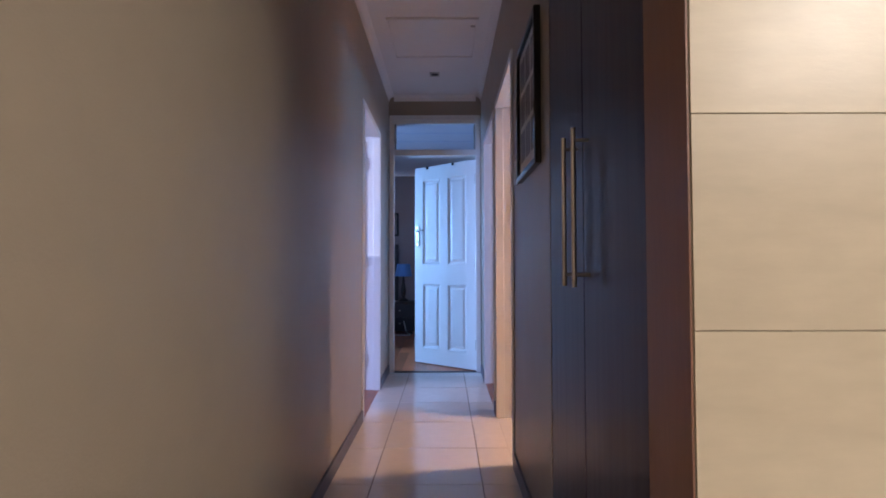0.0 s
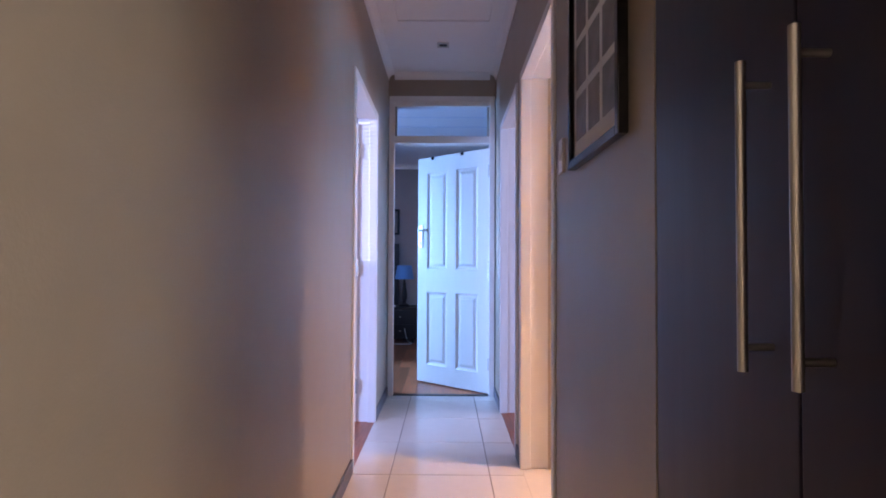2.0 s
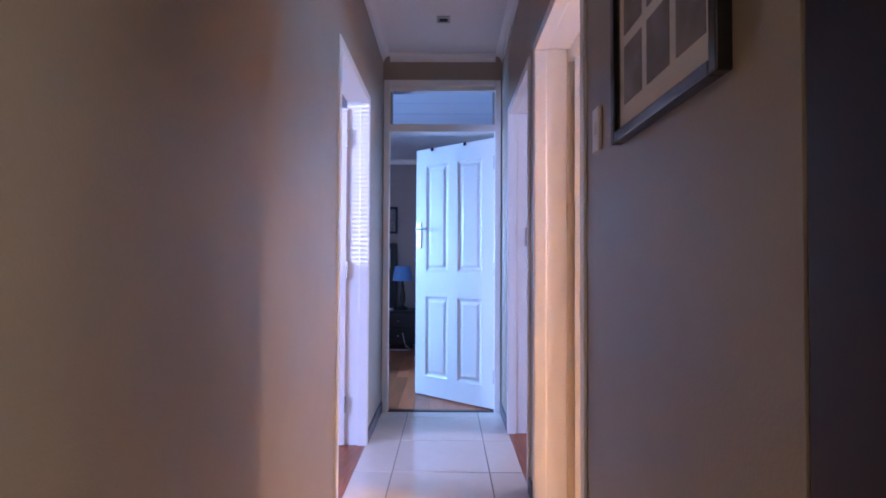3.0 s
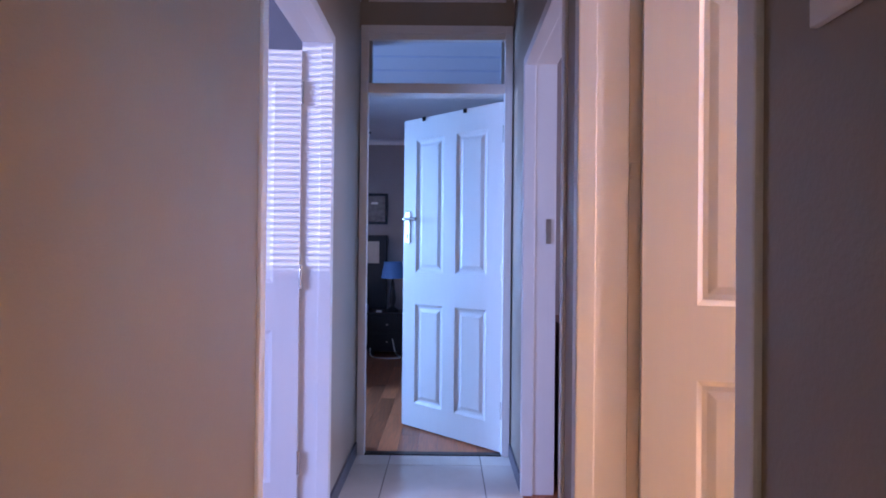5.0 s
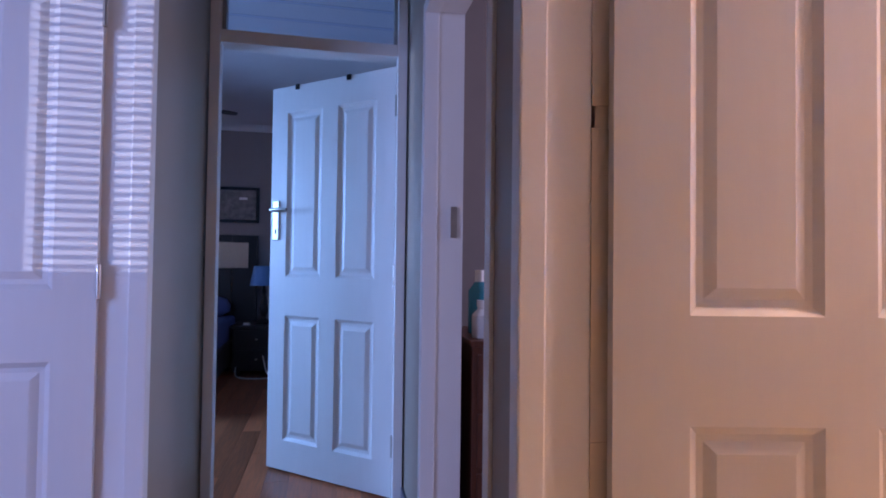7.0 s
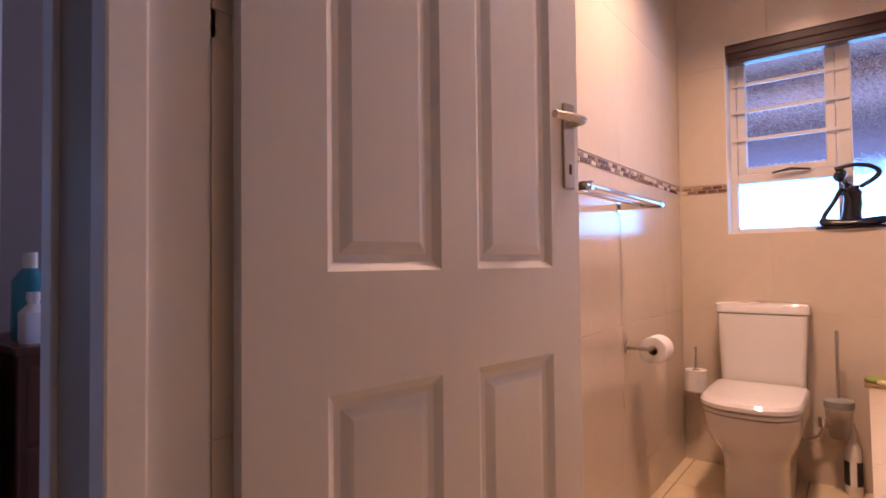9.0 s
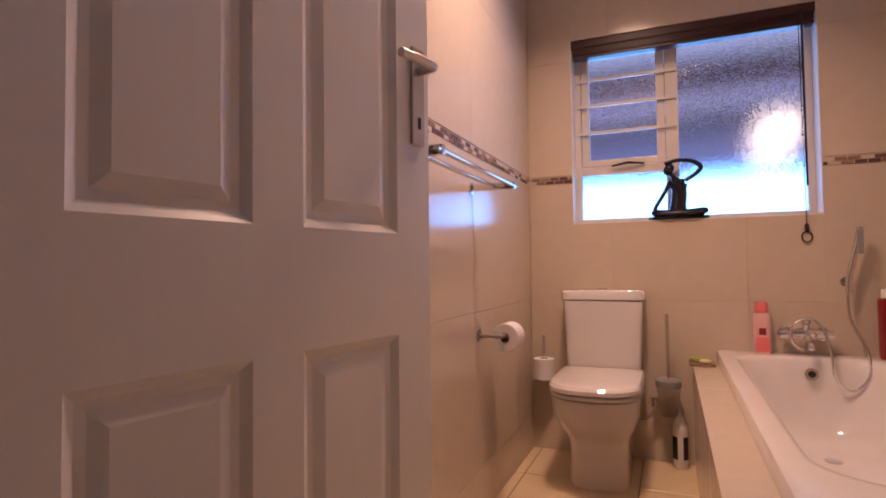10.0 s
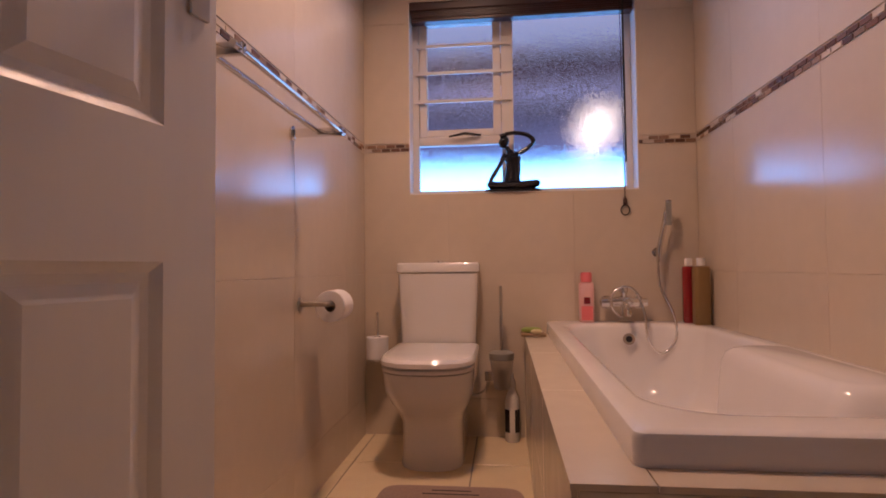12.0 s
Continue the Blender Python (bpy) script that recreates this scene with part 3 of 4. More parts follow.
for a in (20, 110, 200, 290):
    bl = part("blade", loft([rounded(0.34, 0, 0.27, 0.06, z, 24, 5) for z in (-0.135, -0.128)]), DARK_WOOD, fan)
    bl.matrix_basis = pose(0, 0, 0, 0, 0, a)

cd = curve_points([(-0.32, 9.20, 0.10), (-0.30, 9.15, 0.02), (-0.15, 9.10, 0.008), (0.02, 9.14, 0.008), (-0.04, 9.20, 0.05), (-0.08, 9.235, 0.20)], 6)
solid("power_cable", tube(cd, 0.006, 8), WHITE_PLASTIC, "white power cable on the laminate floor", "cable", smooth=True)

# ---------------------------------------------------------------- back bedroom
ch = thing("chest_of_drawers", "red-brown wooden chest of drawers", "chest", pose(1.08, 5.80, 0))
part("body", box(0.01, 0.84, 0.0, 0.46, 0.06, 0.79, 0.004), RED_WOOD, ch)
part("top", box(0.0, 0.85, -0.02, 0.47, 0.79, 0.815, 0.005), RED_WOOD, ch)
part("plinth", box(0.02, 0.83, 0.02, 0.44, 0, 0.06), RED_WOOD, ch)
for z in (0.09, 0.32, 0.55):
    dw = part("drawer", box(0.03, 0.82, -0.012, 0.0, z, z + 0.21, 0.004), RED_WOOD, ch)
    part("knob", lathe([(0.012, 0), (0.016, 0.012), (0.0, 0.02)], 12, x=0.23, y=-0.02, z=z + 0.08, cap1=False), DARK_WOOD, dw, smooth=True)
bo = thing("lotion_bottle", "white plastic lotion bottle on the chest", "bottle", pose(1.145, 5.88, 0.815))
part("body", lathe([(0.035, 0), (0.037, 0.01), (0.037, 0.09), (0.015, 0.115), (0.015, 0.125)], 20), WHITE_PLASTIC, bo, smooth=True)
part("cap", lathe([(0.018, 0.125), (0.018, 0.15)], 16), WHITE_PLASTIC, bo)
bo = thing("perfume_bottle", "teal glass-like bottle on the chest", "bottle", pose(1.175, 6.02, 0.815))
part("body", lathe([(0.045, 0), (0.048, 0.01), (0.048, 0.18), (0.02, 0.22)], 20), TEAL, bo, smooth=True)
part("cap", lathe([(0.02, 0.22), (0.02, 0.27)], 16), WHITE_PLASTIC, bo)

# ---------------------------------------------------------------- bathroom window
wn = thing("window_bathroom", "white steel window with obscure glass and bars", "window", kind="structure")
X = BX1 + 0.10
Y0, Y1, Z0, Z1, YM, ZM = 3.375, 4.47, 1.169, 2.13, 3.985, 1.455
bm = bmesh.new()
for q in ((Y0, Y0 + 0.035, Z0, Z1), (Y1 - 0.035, Y1, Z0, Z1), (YM - 0.03, YM + 0.03, Z0 + 0.03, Z1 - 0.03), (Y0 + 0.035, Y1 - 0.035, Z0, Z0 + 0.03), (Y0 + 0.035, Y1 - 0.035, Z1 - 0.03, Z1), (YM + 0.03, Y1 - 0.035, ZM - 0.025, ZM + 0.02)):
    box(X, X + 0.04, *q, 0.003, bm=bm)
part("window_frame", bm, ALU, wn)
sash = bmesh.new()
s0, s1, t0, t1 = YM + 0.032, Y1 - 0.037, ZM + 0.022, Z1 - 0.032
for q in ((s0, s0 + 0.04, t0, t1), (s1 - 0.04, s1, t0, t1), (s0 + 0.04, s1 - 0.04, t0, t0 + 0.035), (s0 + 0.04, s1 - 0.04, t1 - 0.04, t1)):
    box(X + 0.006, X + 0.046, *q, 0.004, bm=sash)
part("sash", sash, ALU, wn)
for z in (1.655, 1.80, 1.94):
    part("burglar_bar", box(X - 0.014, X - 0.002, YM - 0.02, Y1 - 0.02, z - 0.008, z + 0.008, 0.002), ALU, wn, "white burglar bar")
for q in ((Y0 + 0.035, YM - 0.03, Z0 + 0.03, Z1 - 0.03), (YM + 0.03, Y1 - 0.035, Z0 + 0.03, ZM - 0.025), (s0 + 0.04, s1 - 0.04, t0 + 0.035, t1 - 0.04)):
    pn = part("pane", box(X + 0.018, X + 0.022, *q), OBSCURE, wn, "obscure rippled glass")
    pn.visible_shadow = False
part("stay", tube([(X - 0.01, 4.12, 1.475), (X - 0.03, 4.20, 1.482), (X - 0.02, 4.28, 1.470)], [0.005, 0.007, 0.005], 8), SEAM, wn, "dark window stay", smooth=True)
part("window_sill", box(BX1 - 0.004, X, Y0, Y1, Z0 - 0.002, Z0 + 0.004, 0.001), WHITE, wn)
for y0, y1 in ((Y0, Y0 + 0.004), (Y1 - 0.004, Y1)):
    part("reveal", box(BX1 + 0.001, X, y0, y1, Z0 + 0.004, Z1), WHITE, wn)

rb = thing("wooden_blind", "dark mahogany slatted blind drawn fully up", "blind", pose(BX1 + 0.012, 0, 0))
part("headrail", box(-0.018, 0.040, Y0 + 0.006, Y1 - 0.004, 2.085, 2.128, 0.005), BLIND_WOOD, rb)
sl = finish("slat", box(-0.015, 0.035, Y0 + 0.012, Y1 - 0.012, 0, 0.0028), BLIND_WOOD)
for k in range(9):
    o = new("slat", sl)
    o.parent = rb
    o.matrix_basis = pose(0.002 * math.sin(k * 2.1), 0, 2.050 + 0.0038 * k)
part("bottom_rail", box(-0.015, 0.036, Y0 + 0.012, Y1 - 0.012, 2.030, 2.047, 0.004), BLIND_WOOD, rb)
co = tube([(-0.02, Y0 + 0.075, 2.10), (-0.022, Y0 + 0.072, 1.6), (-0.024, Y0 + 0.068, 1.12)], 0.0022, 6)
tube([(-0.02, Y0 + 0.062, 2.10), (-0.022, Y0 + 0.060, 1.30)], 0.005, 8, co)
part("cord", co, SEAM, rb, "dark pull cord and wand")
part("tassel", lathe([(0.004, 0), (0.009, -0.008), (0.010, -0.03), (0.004, -0.036)], 12, x=-0.024, y=Y0 + 0.068, z=1.13), BLIND_WOOD, rb, smooth=True)
part("cord_loop", tube([(-0.024, Y0 + 0.068 + 0.020 * math.sin(a), 1.070 - 0.024 * math.cos(a)) for a in [radians(k * 30) for k in range(13)]], 0.003, 6), SEAM, rb)

# seated figurine, arm raised over the head
def figurine(m):
    bm = loft([rounded(0, 0, hx, hy, z, 28, 3) for hx, hy, z in ((0.05, 0.112, 0), (0.055, 0.118, 0.006), (0.05, 0.112, 0.014), (0.03, 0.09, 0.02))])
    tube(curve_points([(0, -0.06, 0.03), (-0.03, -0.095, 0.038), (-0.045, -0.03, 0.03), (-0.04, 0.03, 0.03), (-0.03, 0.09, 0.035), (0, 0.06, 0.03)], 5), 0.017, 10, bm)
    tube(curve_points([(0, 0.005, 0.02), (0, 0.0, 0.07), (0, -0.004, 0.13), (0, 0.0, 0.175), (0, 0.012, 0.205)], 5), [0.034] * 5 + [0.031] * 5 + [0.030] * 3 + [0.034] * 2 + [0.028] * 3 + [0.014] * 3, 14, bm)
    tube(curve_points([(0, 0.010, 0.20), (0, 0.024, 0.225)], 3), 0.010, 10, bm)
    bmesh.ops.create_uvsphere(bm, u_segments=16, v_segments=12, radius=1, matrix=pose(0, 0.034, 0.250, 18) @ Matrix.Diagonal((0.022, 0.021, 0.030, 1)))
    tube(curve_points([(0, 0.030, 0.192), (0, 0.055, 0.13), (-0.004, 0.085, 0.07), (-0.01, 0.095, 0.025)], 5), 0.009, 8, bm)
    tube(curve_points([(0, -0.025, 0.190), (0, -0.070, 0.225), (0, -0.085, 0.255), (0, -0.055, 0.285), (0, 0.0, 0.294), (0, 0.05, 0.280)], 5), 0.010, 8, bm)
    bmesh.ops.scale(bm, vec=(1.15, 1.2, 1.0), verts=bm.verts[:])
    return solid("figurine", bm, STATUE, "dark blue-black seated figurine on the window sill", "figurine", m=m, smooth=True)


figurine(pose(BX1 + 0.040, 3.965, Z0 + 0.004, 0, 0, 0))

# yard seen dimly through the obscure glass: flat glowing strips, daylight in their colours
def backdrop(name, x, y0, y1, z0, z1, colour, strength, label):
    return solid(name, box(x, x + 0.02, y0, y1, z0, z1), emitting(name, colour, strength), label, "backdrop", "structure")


# panel emits the yard's daylight itself and lights the bathroom blue
backdrop("backdrop_bright_yard", 5.4, 1.0, 7.5, 0.6, 1.60, (0.13, 0.48, 1.0), 18.0, "glowing panel standing for the bright yard outside the window")
backdrop("backdrop_shade_low", 5.5, 0.5, 8.0, 1.62, 2.00, (0.15, 0.14, 0.22), 1.5, "dim glowing strip painted as a shaded wall outside")
backdrop("backdrop_beam", 5.45, 0.5, 8.0, 2.00, 2.13, (0.06, 0.04, 0.05), 1.0, "faintly glowing strip painted as a dark roof beam")
backdrop("backdrop_roof_edge", 5.5, 0.5, 8.0, 2.13, 2.30, (0.18, 0.19, 0.29), 3.4, "glowing strip painted as grey roof sheeting")
backdrop("backdrop_gutter", 5.48, 0.5, 8.0, 2.30, 2.56, (0.06, 0.022, 0.025), 1.0, "faintly glowing strip painted as a dark gutter line")
backdrop("backdrop_roof", 5.5, 0.5, 8.0, 2.56, 7.0, (0.28, 0.34, 0.50), 2.2, "glowing panel painted as pale grey roof sheets")

# uneven disc that glows by itself, put there as the sun's glint
solid("backdrop_sun_glint", loft([[(x, 3.28 + (0.11 * math.cos(a) - 0.05 * math.sin(a)) * (1 + 0.15 * math.sin(3 * a)), 1.88 + 0.15 * math.sin(a) * (1 + 0.15 * math.sin(3 * a))) for a in [2 * math.pi * k / 24 for k in range(24)]] for x in (5.36, 5.38)]), emitting("glint_glow", (1.0, 0.86, 0.70), 7.0), "glowing disc painted as a sun glint outside the window", "backdrop", "structure")

# ---------------------------------------------------------------- bathroom fittings
wc = thing("toilet", "white close-coupled ceramic toilet with the lid down", "toilet", pose(0, 4.318, 0))
fx, bx = 3.03, 3.52


def pan_ring(x0, x1, hw, z, n=40):
    """D-shaped ring: square at the wall end, round at the front."""
    ring = []
    r = hw * 1.0
    for i in range(n // 2 + 1):
        a = math.pi / 2 + math.pi * i / (n // 2)
        c, s = math.cos(a), math.sin(a)
        ring.append((x0 + r + r * math.copysign(abs(c) ** 0.8, c), hw * math.copysign(abs(s) ** 0.75, s), z))
    ring += [(x1, -hw, z), (x1, -hw * 0.3, z), (x1, hw * 0.3, z), (x1, hw, z)]
    return ring


part("pan", loft([pan_ring(x0, x1, hw, z) for x0, x1, hw, z in ((3.205, 3.60, 0.128, 0.0), (3.20, 3.60, 0.130, 0.01), (3.215, 3.60, 0.124, 0.10), (3.212, 3.60, 0.126, 0.18), (3.18, 3.61, 0.136, 0.22), (3.115, 3.62, 0.160, 0.27), (3.065, 3.62, 0.177, 0.33), (3.045, 3.62, 0.182, 0.405))]), CERAMIC, wc, smooth=True)
part("seat", loft([pan_ring(x0, 3.50, hw, z) for x0, hw, z in ((3.045, 0.180, 0.408), (3.038, 0.185, 0.412), (3.038, 0.185, 0.424), (3.045, 0.181, 0.427))]), CERAMIC, wc, "white toilet seat", smooth=True)
part("lid", loft([pan_ring(x0, 3.505, hw, z) for x0, hw, z in ((3.040, 0.182, 0.431), (3.030, 0.188, 0.436), (3.030, 0.188, 0.452), (3.042, 0.180, 0.464), (3.08, 0.160, 0.468))]), CERAMIC, wc, "closed white toilet lid", smooth=True)
part("cistern", loft([rounded((3.515 + 3.676) / 2, 0, (3.676 - x0) / 2, hw, z, 40, 9) for x0, hw, z in ((3.535, 0.165, 0.405), (3.530, 0.170, 0.42), (3.515, 0.184, 0.76), (3.515, 0.185, 0.782))]), CERAMIC, wc, smooth=True)
part("cistern_lid", loft([rounded(3.594, 0, hx, hw, z, 40, 9) for hx, hw, z in ((0.080, 0.188, 0.786), (0.084, 0.192, 0.790), (0.084, 0.192, 0.824), (0.078, 0.186, 0.832), (0.06, 0.16, 0.834))]), CERAMIC, wc, smooth=True)
part("flush_button", lathe([(0.022, 0.833), (0.022, 0.840), (0.016, 0.842)], 20, x=3.59), CHROME, wc, smooth=True)

vl = thing("angle_valve", "chrome angle valve with braided hose to the cistern", "valve", pose(BX1, 4.09, 0.30))
part("body", tube([(0, 0, 0), (-0.05, 0, 0)], 0.011, 12, lathe([(0.022, -0.022), (0.022, 0.022)], 16, x=-0.06)), CHROME, vl, smooth=True)
part("hose", tube(curve_points([(-0.06, 0, -0.02), (-0.06, 0.02, -0.07), (-0.06, 0.07, -0.09), (-0.06, 0.10, -0.06)], 6), 0.007, 8), STEEL, vl, smooth=True)

# towel rail on the wall
tr = thing("towel_rail", "chrome double towel rail on the tiled wall", "towel rail", pose(0, BY1, 1.251))
for y in (-0.165, -0.095):
    part("bar", tube([(2.03, y, 0), (2.765, y, 0)], 0.0085, 14), CHROME, tr, smooth=True)
for x in (2.06, 2.735):
    bm = box(x - 0.009, x + 0.009, -0.175, 0.0, -0.013, 0.013, 0.003)
    bm = join(bm, tube([(x, -0.010, 0), (x, 0.0, 0)], 0.024, 20))
    part("bracket", bm, CHROME, tr, smooth=True)

rh = thing("toilet_roll_holder", "chrome wall holder with a white paper roll", "roll holder", pose(2.80, BY1, 0.69))
part("arm", tube(curve_points([(0, 0, 0), (0, -0.08, 0), (0.006, -0.094, 0), (0.02, -0.098, 0), (0.145, -0.098, 0)], 6), 0.0085, 12, tube([(0, -0.008, 0), (0, 0, 0)], 0.023, 20)), STEEL, rh, smooth=True)


def paper_roll(m, r=0.054, ln=0.10, parent=None, name="toilet_roll"):
    bm = lathe([(0.020, 0), (r - 0.003, 0), (r, 0.003), (r, ln - 0.003), (r - 0.003, ln), (0.020, ln), (0.019, ln - 0.001), (0.019, 0.001), (0.020, 0)], 36, cap0=False, cap1=False)
    o = solid(name, bm, PAPER, "white toilet paper roll", "toilet roll", m=m, smooth=True)
    part("core", lathe([(0.0188, 0.0), (0.0188, ln), (0.0180, ln), (0.0180, 0.0), (0.0188, 0.0)], 24, cap0=False, cap1=False), CARD, o, "cardboard core", smooth=True)
    return o


paper_roll(pose(2.835, BY1 - 0.098, 0.690 - 0.0095, 0, 90, 0))

sp = thing("spare_roll_holder", "slim chrome wall holder for a spare paper roll", "roll holder", pose(3.585, 4.615, 0))
part("bracket", tube([(0.093, 0, 0.37), (0, 0, 0.37)], 0.008, 12, tube([(0.083, 0, 0.37), (0.093, 0, 0.37)], 0.02, 18)), CHROME, sp, smooth=True)
part("pole", tube([(0, 0, 0.365), (0, 0, 0.60)], 0.007, 12), CHROME, sp, smooth=True)
part("support", lathe([(0.045, 0.375), (0.045, 0.380)], 24), CHROME, sp)
paper_roll(pose(3.585, 4.615, 0.380), 0.052, 0.105)

tb = thing("toilet_brush", "steel-handled toilet brush in a frosted holder", "toilet brush", pose(3.57, 4.030, 0))
part("holder", lathe([(0.030, 0.25), (0.036, 0.256), (0.044, 0.32), (0.052, 0.37), (0.052, 0.385)], 28), FROST, tb, "frosted grey holder", smooth=True)
part("bracket", tube([(0.109, 0, 0.33), (0.05, 0, 0.33)], 0.010, 12), CHROME, tb, smooth=True)
part("collar", lathe([(0.056, 0.385), (0.057, 0.390), (0.057, 0.415), (0.045, 0.422), (0.012, 0.426)], 28), GREY_PLASTIC, tb, "grey collar", smooth=True)
part("handle", tube([(0, 0, 0.42), (0, 0, 0.715), (0, 0, 0.722)], [0.0065, 0.0075, 0.004], 12), STEEL, tb, smooth=True)

cl = thing("cleaner_bottle", "white cleaner bottle with dark label on the floor", "bottle", pose(3.62, 3.985, 0))
part("body", lathe([(0.030, 0), (0.033, 0.006), (0.033, 0.17), (0.030, 0.20), (0.016, 0.235), (0.014, 0.25)], 24), WHITE_PLASTIC, cl, smooth=True)
part("label", lathe([(0.0336, 0.045), (0.0336, 0.15)], 24, cap0=False, cap1=False), SEAM, cl, "dark label", smooth=True)
part("label_stripe", box(-0.0345, -0.030, -0.012, 0.012, 0.045, 0.15, 0.001), WHITE_PLASTIC, cl, "white label stripe")
part("cap", lathe([(0.018, 0.25), (0.018, 0.275), (0.010, 0.29), (0.008, 0.315)], 18), WHITE_PLASTIC, cl, smooth=True)

mt = solid("bath_mat", loft([rounded(2.72, 4.21, hx, hy, z, 48, 9) for hx, hy, z in ((0.315, 0.255, 0.0), (0.32, 0.26, 0.006), (0.315, 0.255, 0.014), (0.30, 0.24, 0.016))]), MAT_CLOTH, "mauve-brown pile bath mat on the tiles", "bath mat", smooth=True)
for x0, hw in ((2.985, 0.07), (2.955, 0.10)):
    part("groove", box(x0, x0 + 0.006, 4.21 - hw, 4.21 + hw, 0.0155, 0.0168), SEAM, mt)

# bath in its tiled surround
sr = thing("bath_surround", "beige tiled bath surround with a wide ledge", "bath surround")
part("core", box(1.852, BX1 - 0.001, BY0 + 0.001, 3.912, 0, 0.20), PALE_GROUT, sr)
part("side_core", box(1.852, BX1 - 0.001, 3.79, 3.912, 0.20, 0.482, bm=box(1.852, 1.955, BY0 + 0.001, 3.79, 0.20, 0.482)), PALE_GROUT, sr)
xs = [1.842, 2.45, 3.06, BX1 - 0.001]
for a, b2 in zip(xs, xs[1:]):
    part("ledge_tile", box(a + (0.001 if a > 1.9 else 0.0), b2 - 0.001, 3.801, 3.924, 0.483, 0.494, 0.0015), BATH_TILE, sr)
    for z0, z1 in ((0.002, 0.235), (0.237, 0.482)):
        part("side_tile", box(a + 0.011, b2 - 0.001, 3.9125, 3.921, z0, z1, 0.001), BATH_TILE, sr)
part("ledge_tile", box(1.842, 1.950, BY0 + 0.002, 3.799, 0.483, 0.494, 0.0015), BATH_TILE, sr)
for y0, y1 in ((BY0 + 0.002, 3.52), (3.522, 3.911)):
    for z0, z1 in ((0.002, 0.235), (0.237, 0.482)):
        part("side_tile", box(1.843, 1.8515, y0, y1, z0, z1, 0.001), BATH_TILE, sr)

tub = thing("bathtub", "white acrylic bathtub built into a tiled surround", "bathtub")
X0, X1, YA, YB = 1.912, BX1 - 0.002, BY0 + 0.002, 3.818
cx, cy = (X0 + X1) / 2, (YA + YB) / 2
HXB, HYB = (X1 - X0) / 2, (YB - YA) / 2


def basin(d0, d1, dy, r, z):
    """A ring of the bath, set in by d0 at the back, d1 at the tap end and dy at the sides."""
    return rrect(X0 + d0, X1 - d1, YA + dy, YB - dy, r, z, 10)


rings = [basin(0.001, 0, 0.001, 0.02, 0.4935), basin(0, 0, 0, 0.02, 0.500), basin(0, 0, 0, 0.02, 0.538), basin(0.003, 0.001, 0.003, 0.02, 0.546), basin(0.011, 0.002, 0.011, 0.02, 0.550), basin(0.030, 0.010, 0.020, 0.03, 0.551)]
rings += [basin(0.100, 0.085, 0.052, 0.14, 0.550), basin(0.115, 0.098, 0.062, 0.16, 0.548), basin(0.124, 0.106, 0.070, 0.165, 0.541), basin(0.132, 0.112, 0.075, 0.17, 0.528)]
rings += [basin(0.19, 0.118, 0.088, 0.19, 0.47), basin(0.27, 0.126, 0.104, 0.20, 0.40), basin(0.36, 0.138, 0.125, 0.20, 0.32), basin(0.43, 0.158, 0.150, 0.19, 0.26), basin(0.49, 0.20, 0.185, 0.16, 0.226), basin(0.56, 0.28, 0.24, 0.11, 0.213)]
part("shell", loft(rings, cap0=False), ACRYLIC, tub, smooth=True)
arm = [rrect(2.22 + d, 2.96 - d * 1.5, YA + 0.030, YA + 0.225 - d * 0.8, 0.06, z, 8) for d, z in ((0.0, 0.24), (0.010, 0.44), (0.016, 0.50), (0.026, 0.530), (0.042, 0.545), (0.060, 0.5515))]
part("armrest", loft(arm), ACRYLIC, tub, "moulded armrest inside the bath", smooth=True)
part("overflow", tube([(X1 - 0.128, 3.468, 0.482), (X1 - 0.142, 3.468, 0.484)], 0.026, 24), CHROME, tub, "chrome overflow", smooth=True)
part("overflow_hole", tube([(X1 - 0.1425, 3.468, 0.484), (X1 - 0.144, 3.468, 0.4843)], 0.014, 20), SEAM, tub, "dark overflow slot")
part("waste", lathe([(0.030, 0.214), (0.030, 0.217), (0.02, 0.219)], 24, x=3.25, y=cy), CHROME, tub, smooth=True)

# bath mixer, hose and hand shower
mx = thing("bath_mixer", "chrome wall-mounted bath mixer with two handles", "tap", pose(BX1, 3.468, 0.64))
for y in (-0.07, 0.07):
    part("union", tube([(0, y, 0), (-0.012, y, 0), (-0.012, y, 0), (-0.055, y, 0)], [0.032, 0.030, 0.016, 0.016], 20), CHROME, mx, smooth=True)
    part("handle", tube([(-0.055, y * 1.0, 0), (-0.055, y * 1.45, 0)], [0.024, 0.020], 12), CHROME, mx, smooth=True)
part("body", tube([(-0.055, -0.065, 0), (-0.055, -0.02, 0.004), (-0.055, 0.02, 0.004), (-0.055, 0.065, 0)], [0.019, 0.026, 0.026, 0.019], 18), CHROME, mx, smooth=True)
part("spout", tube(curve_points([(-0.055, 0, 0), (-0.10, 0, -0.01), (-0.145, 0, -0.035), (-0.150, 0, -0.055)], 6), 0.014, 14), CHROME, mx, smooth=True)
part("diverter", lathe([(0.012, 0.02), (0.014, 0.045), (0.020, 0.050), (0.020, 0.066), (0.010, 0.070)], 16, x=-0.055), CHROME, mx, smooth=True)

hs = thing("hand_shower", "chrome stick hand shower on a wall bracket", "hand shower", pose(BX1, 3.305, 0.87))
part("bracket", tube([(0, 0, 0), (-0.012, 0, 0), (-0.012, 0, 0), (-0.05, 0, 0.0)], [0.022, 0.022, 0.011, 0.013], 18), CHROME, hs, smooth=True)
part("head", tube([(-0.052, 0.004, -0.045), (-0.054, 0.0, 0.02), (-0.066, -0.038, 0.20), (-0.067, -0.042, 0.235)], [0.011, 0.0125, 0.0135, 0.014], 16), CHROME, hs, smooth=True)
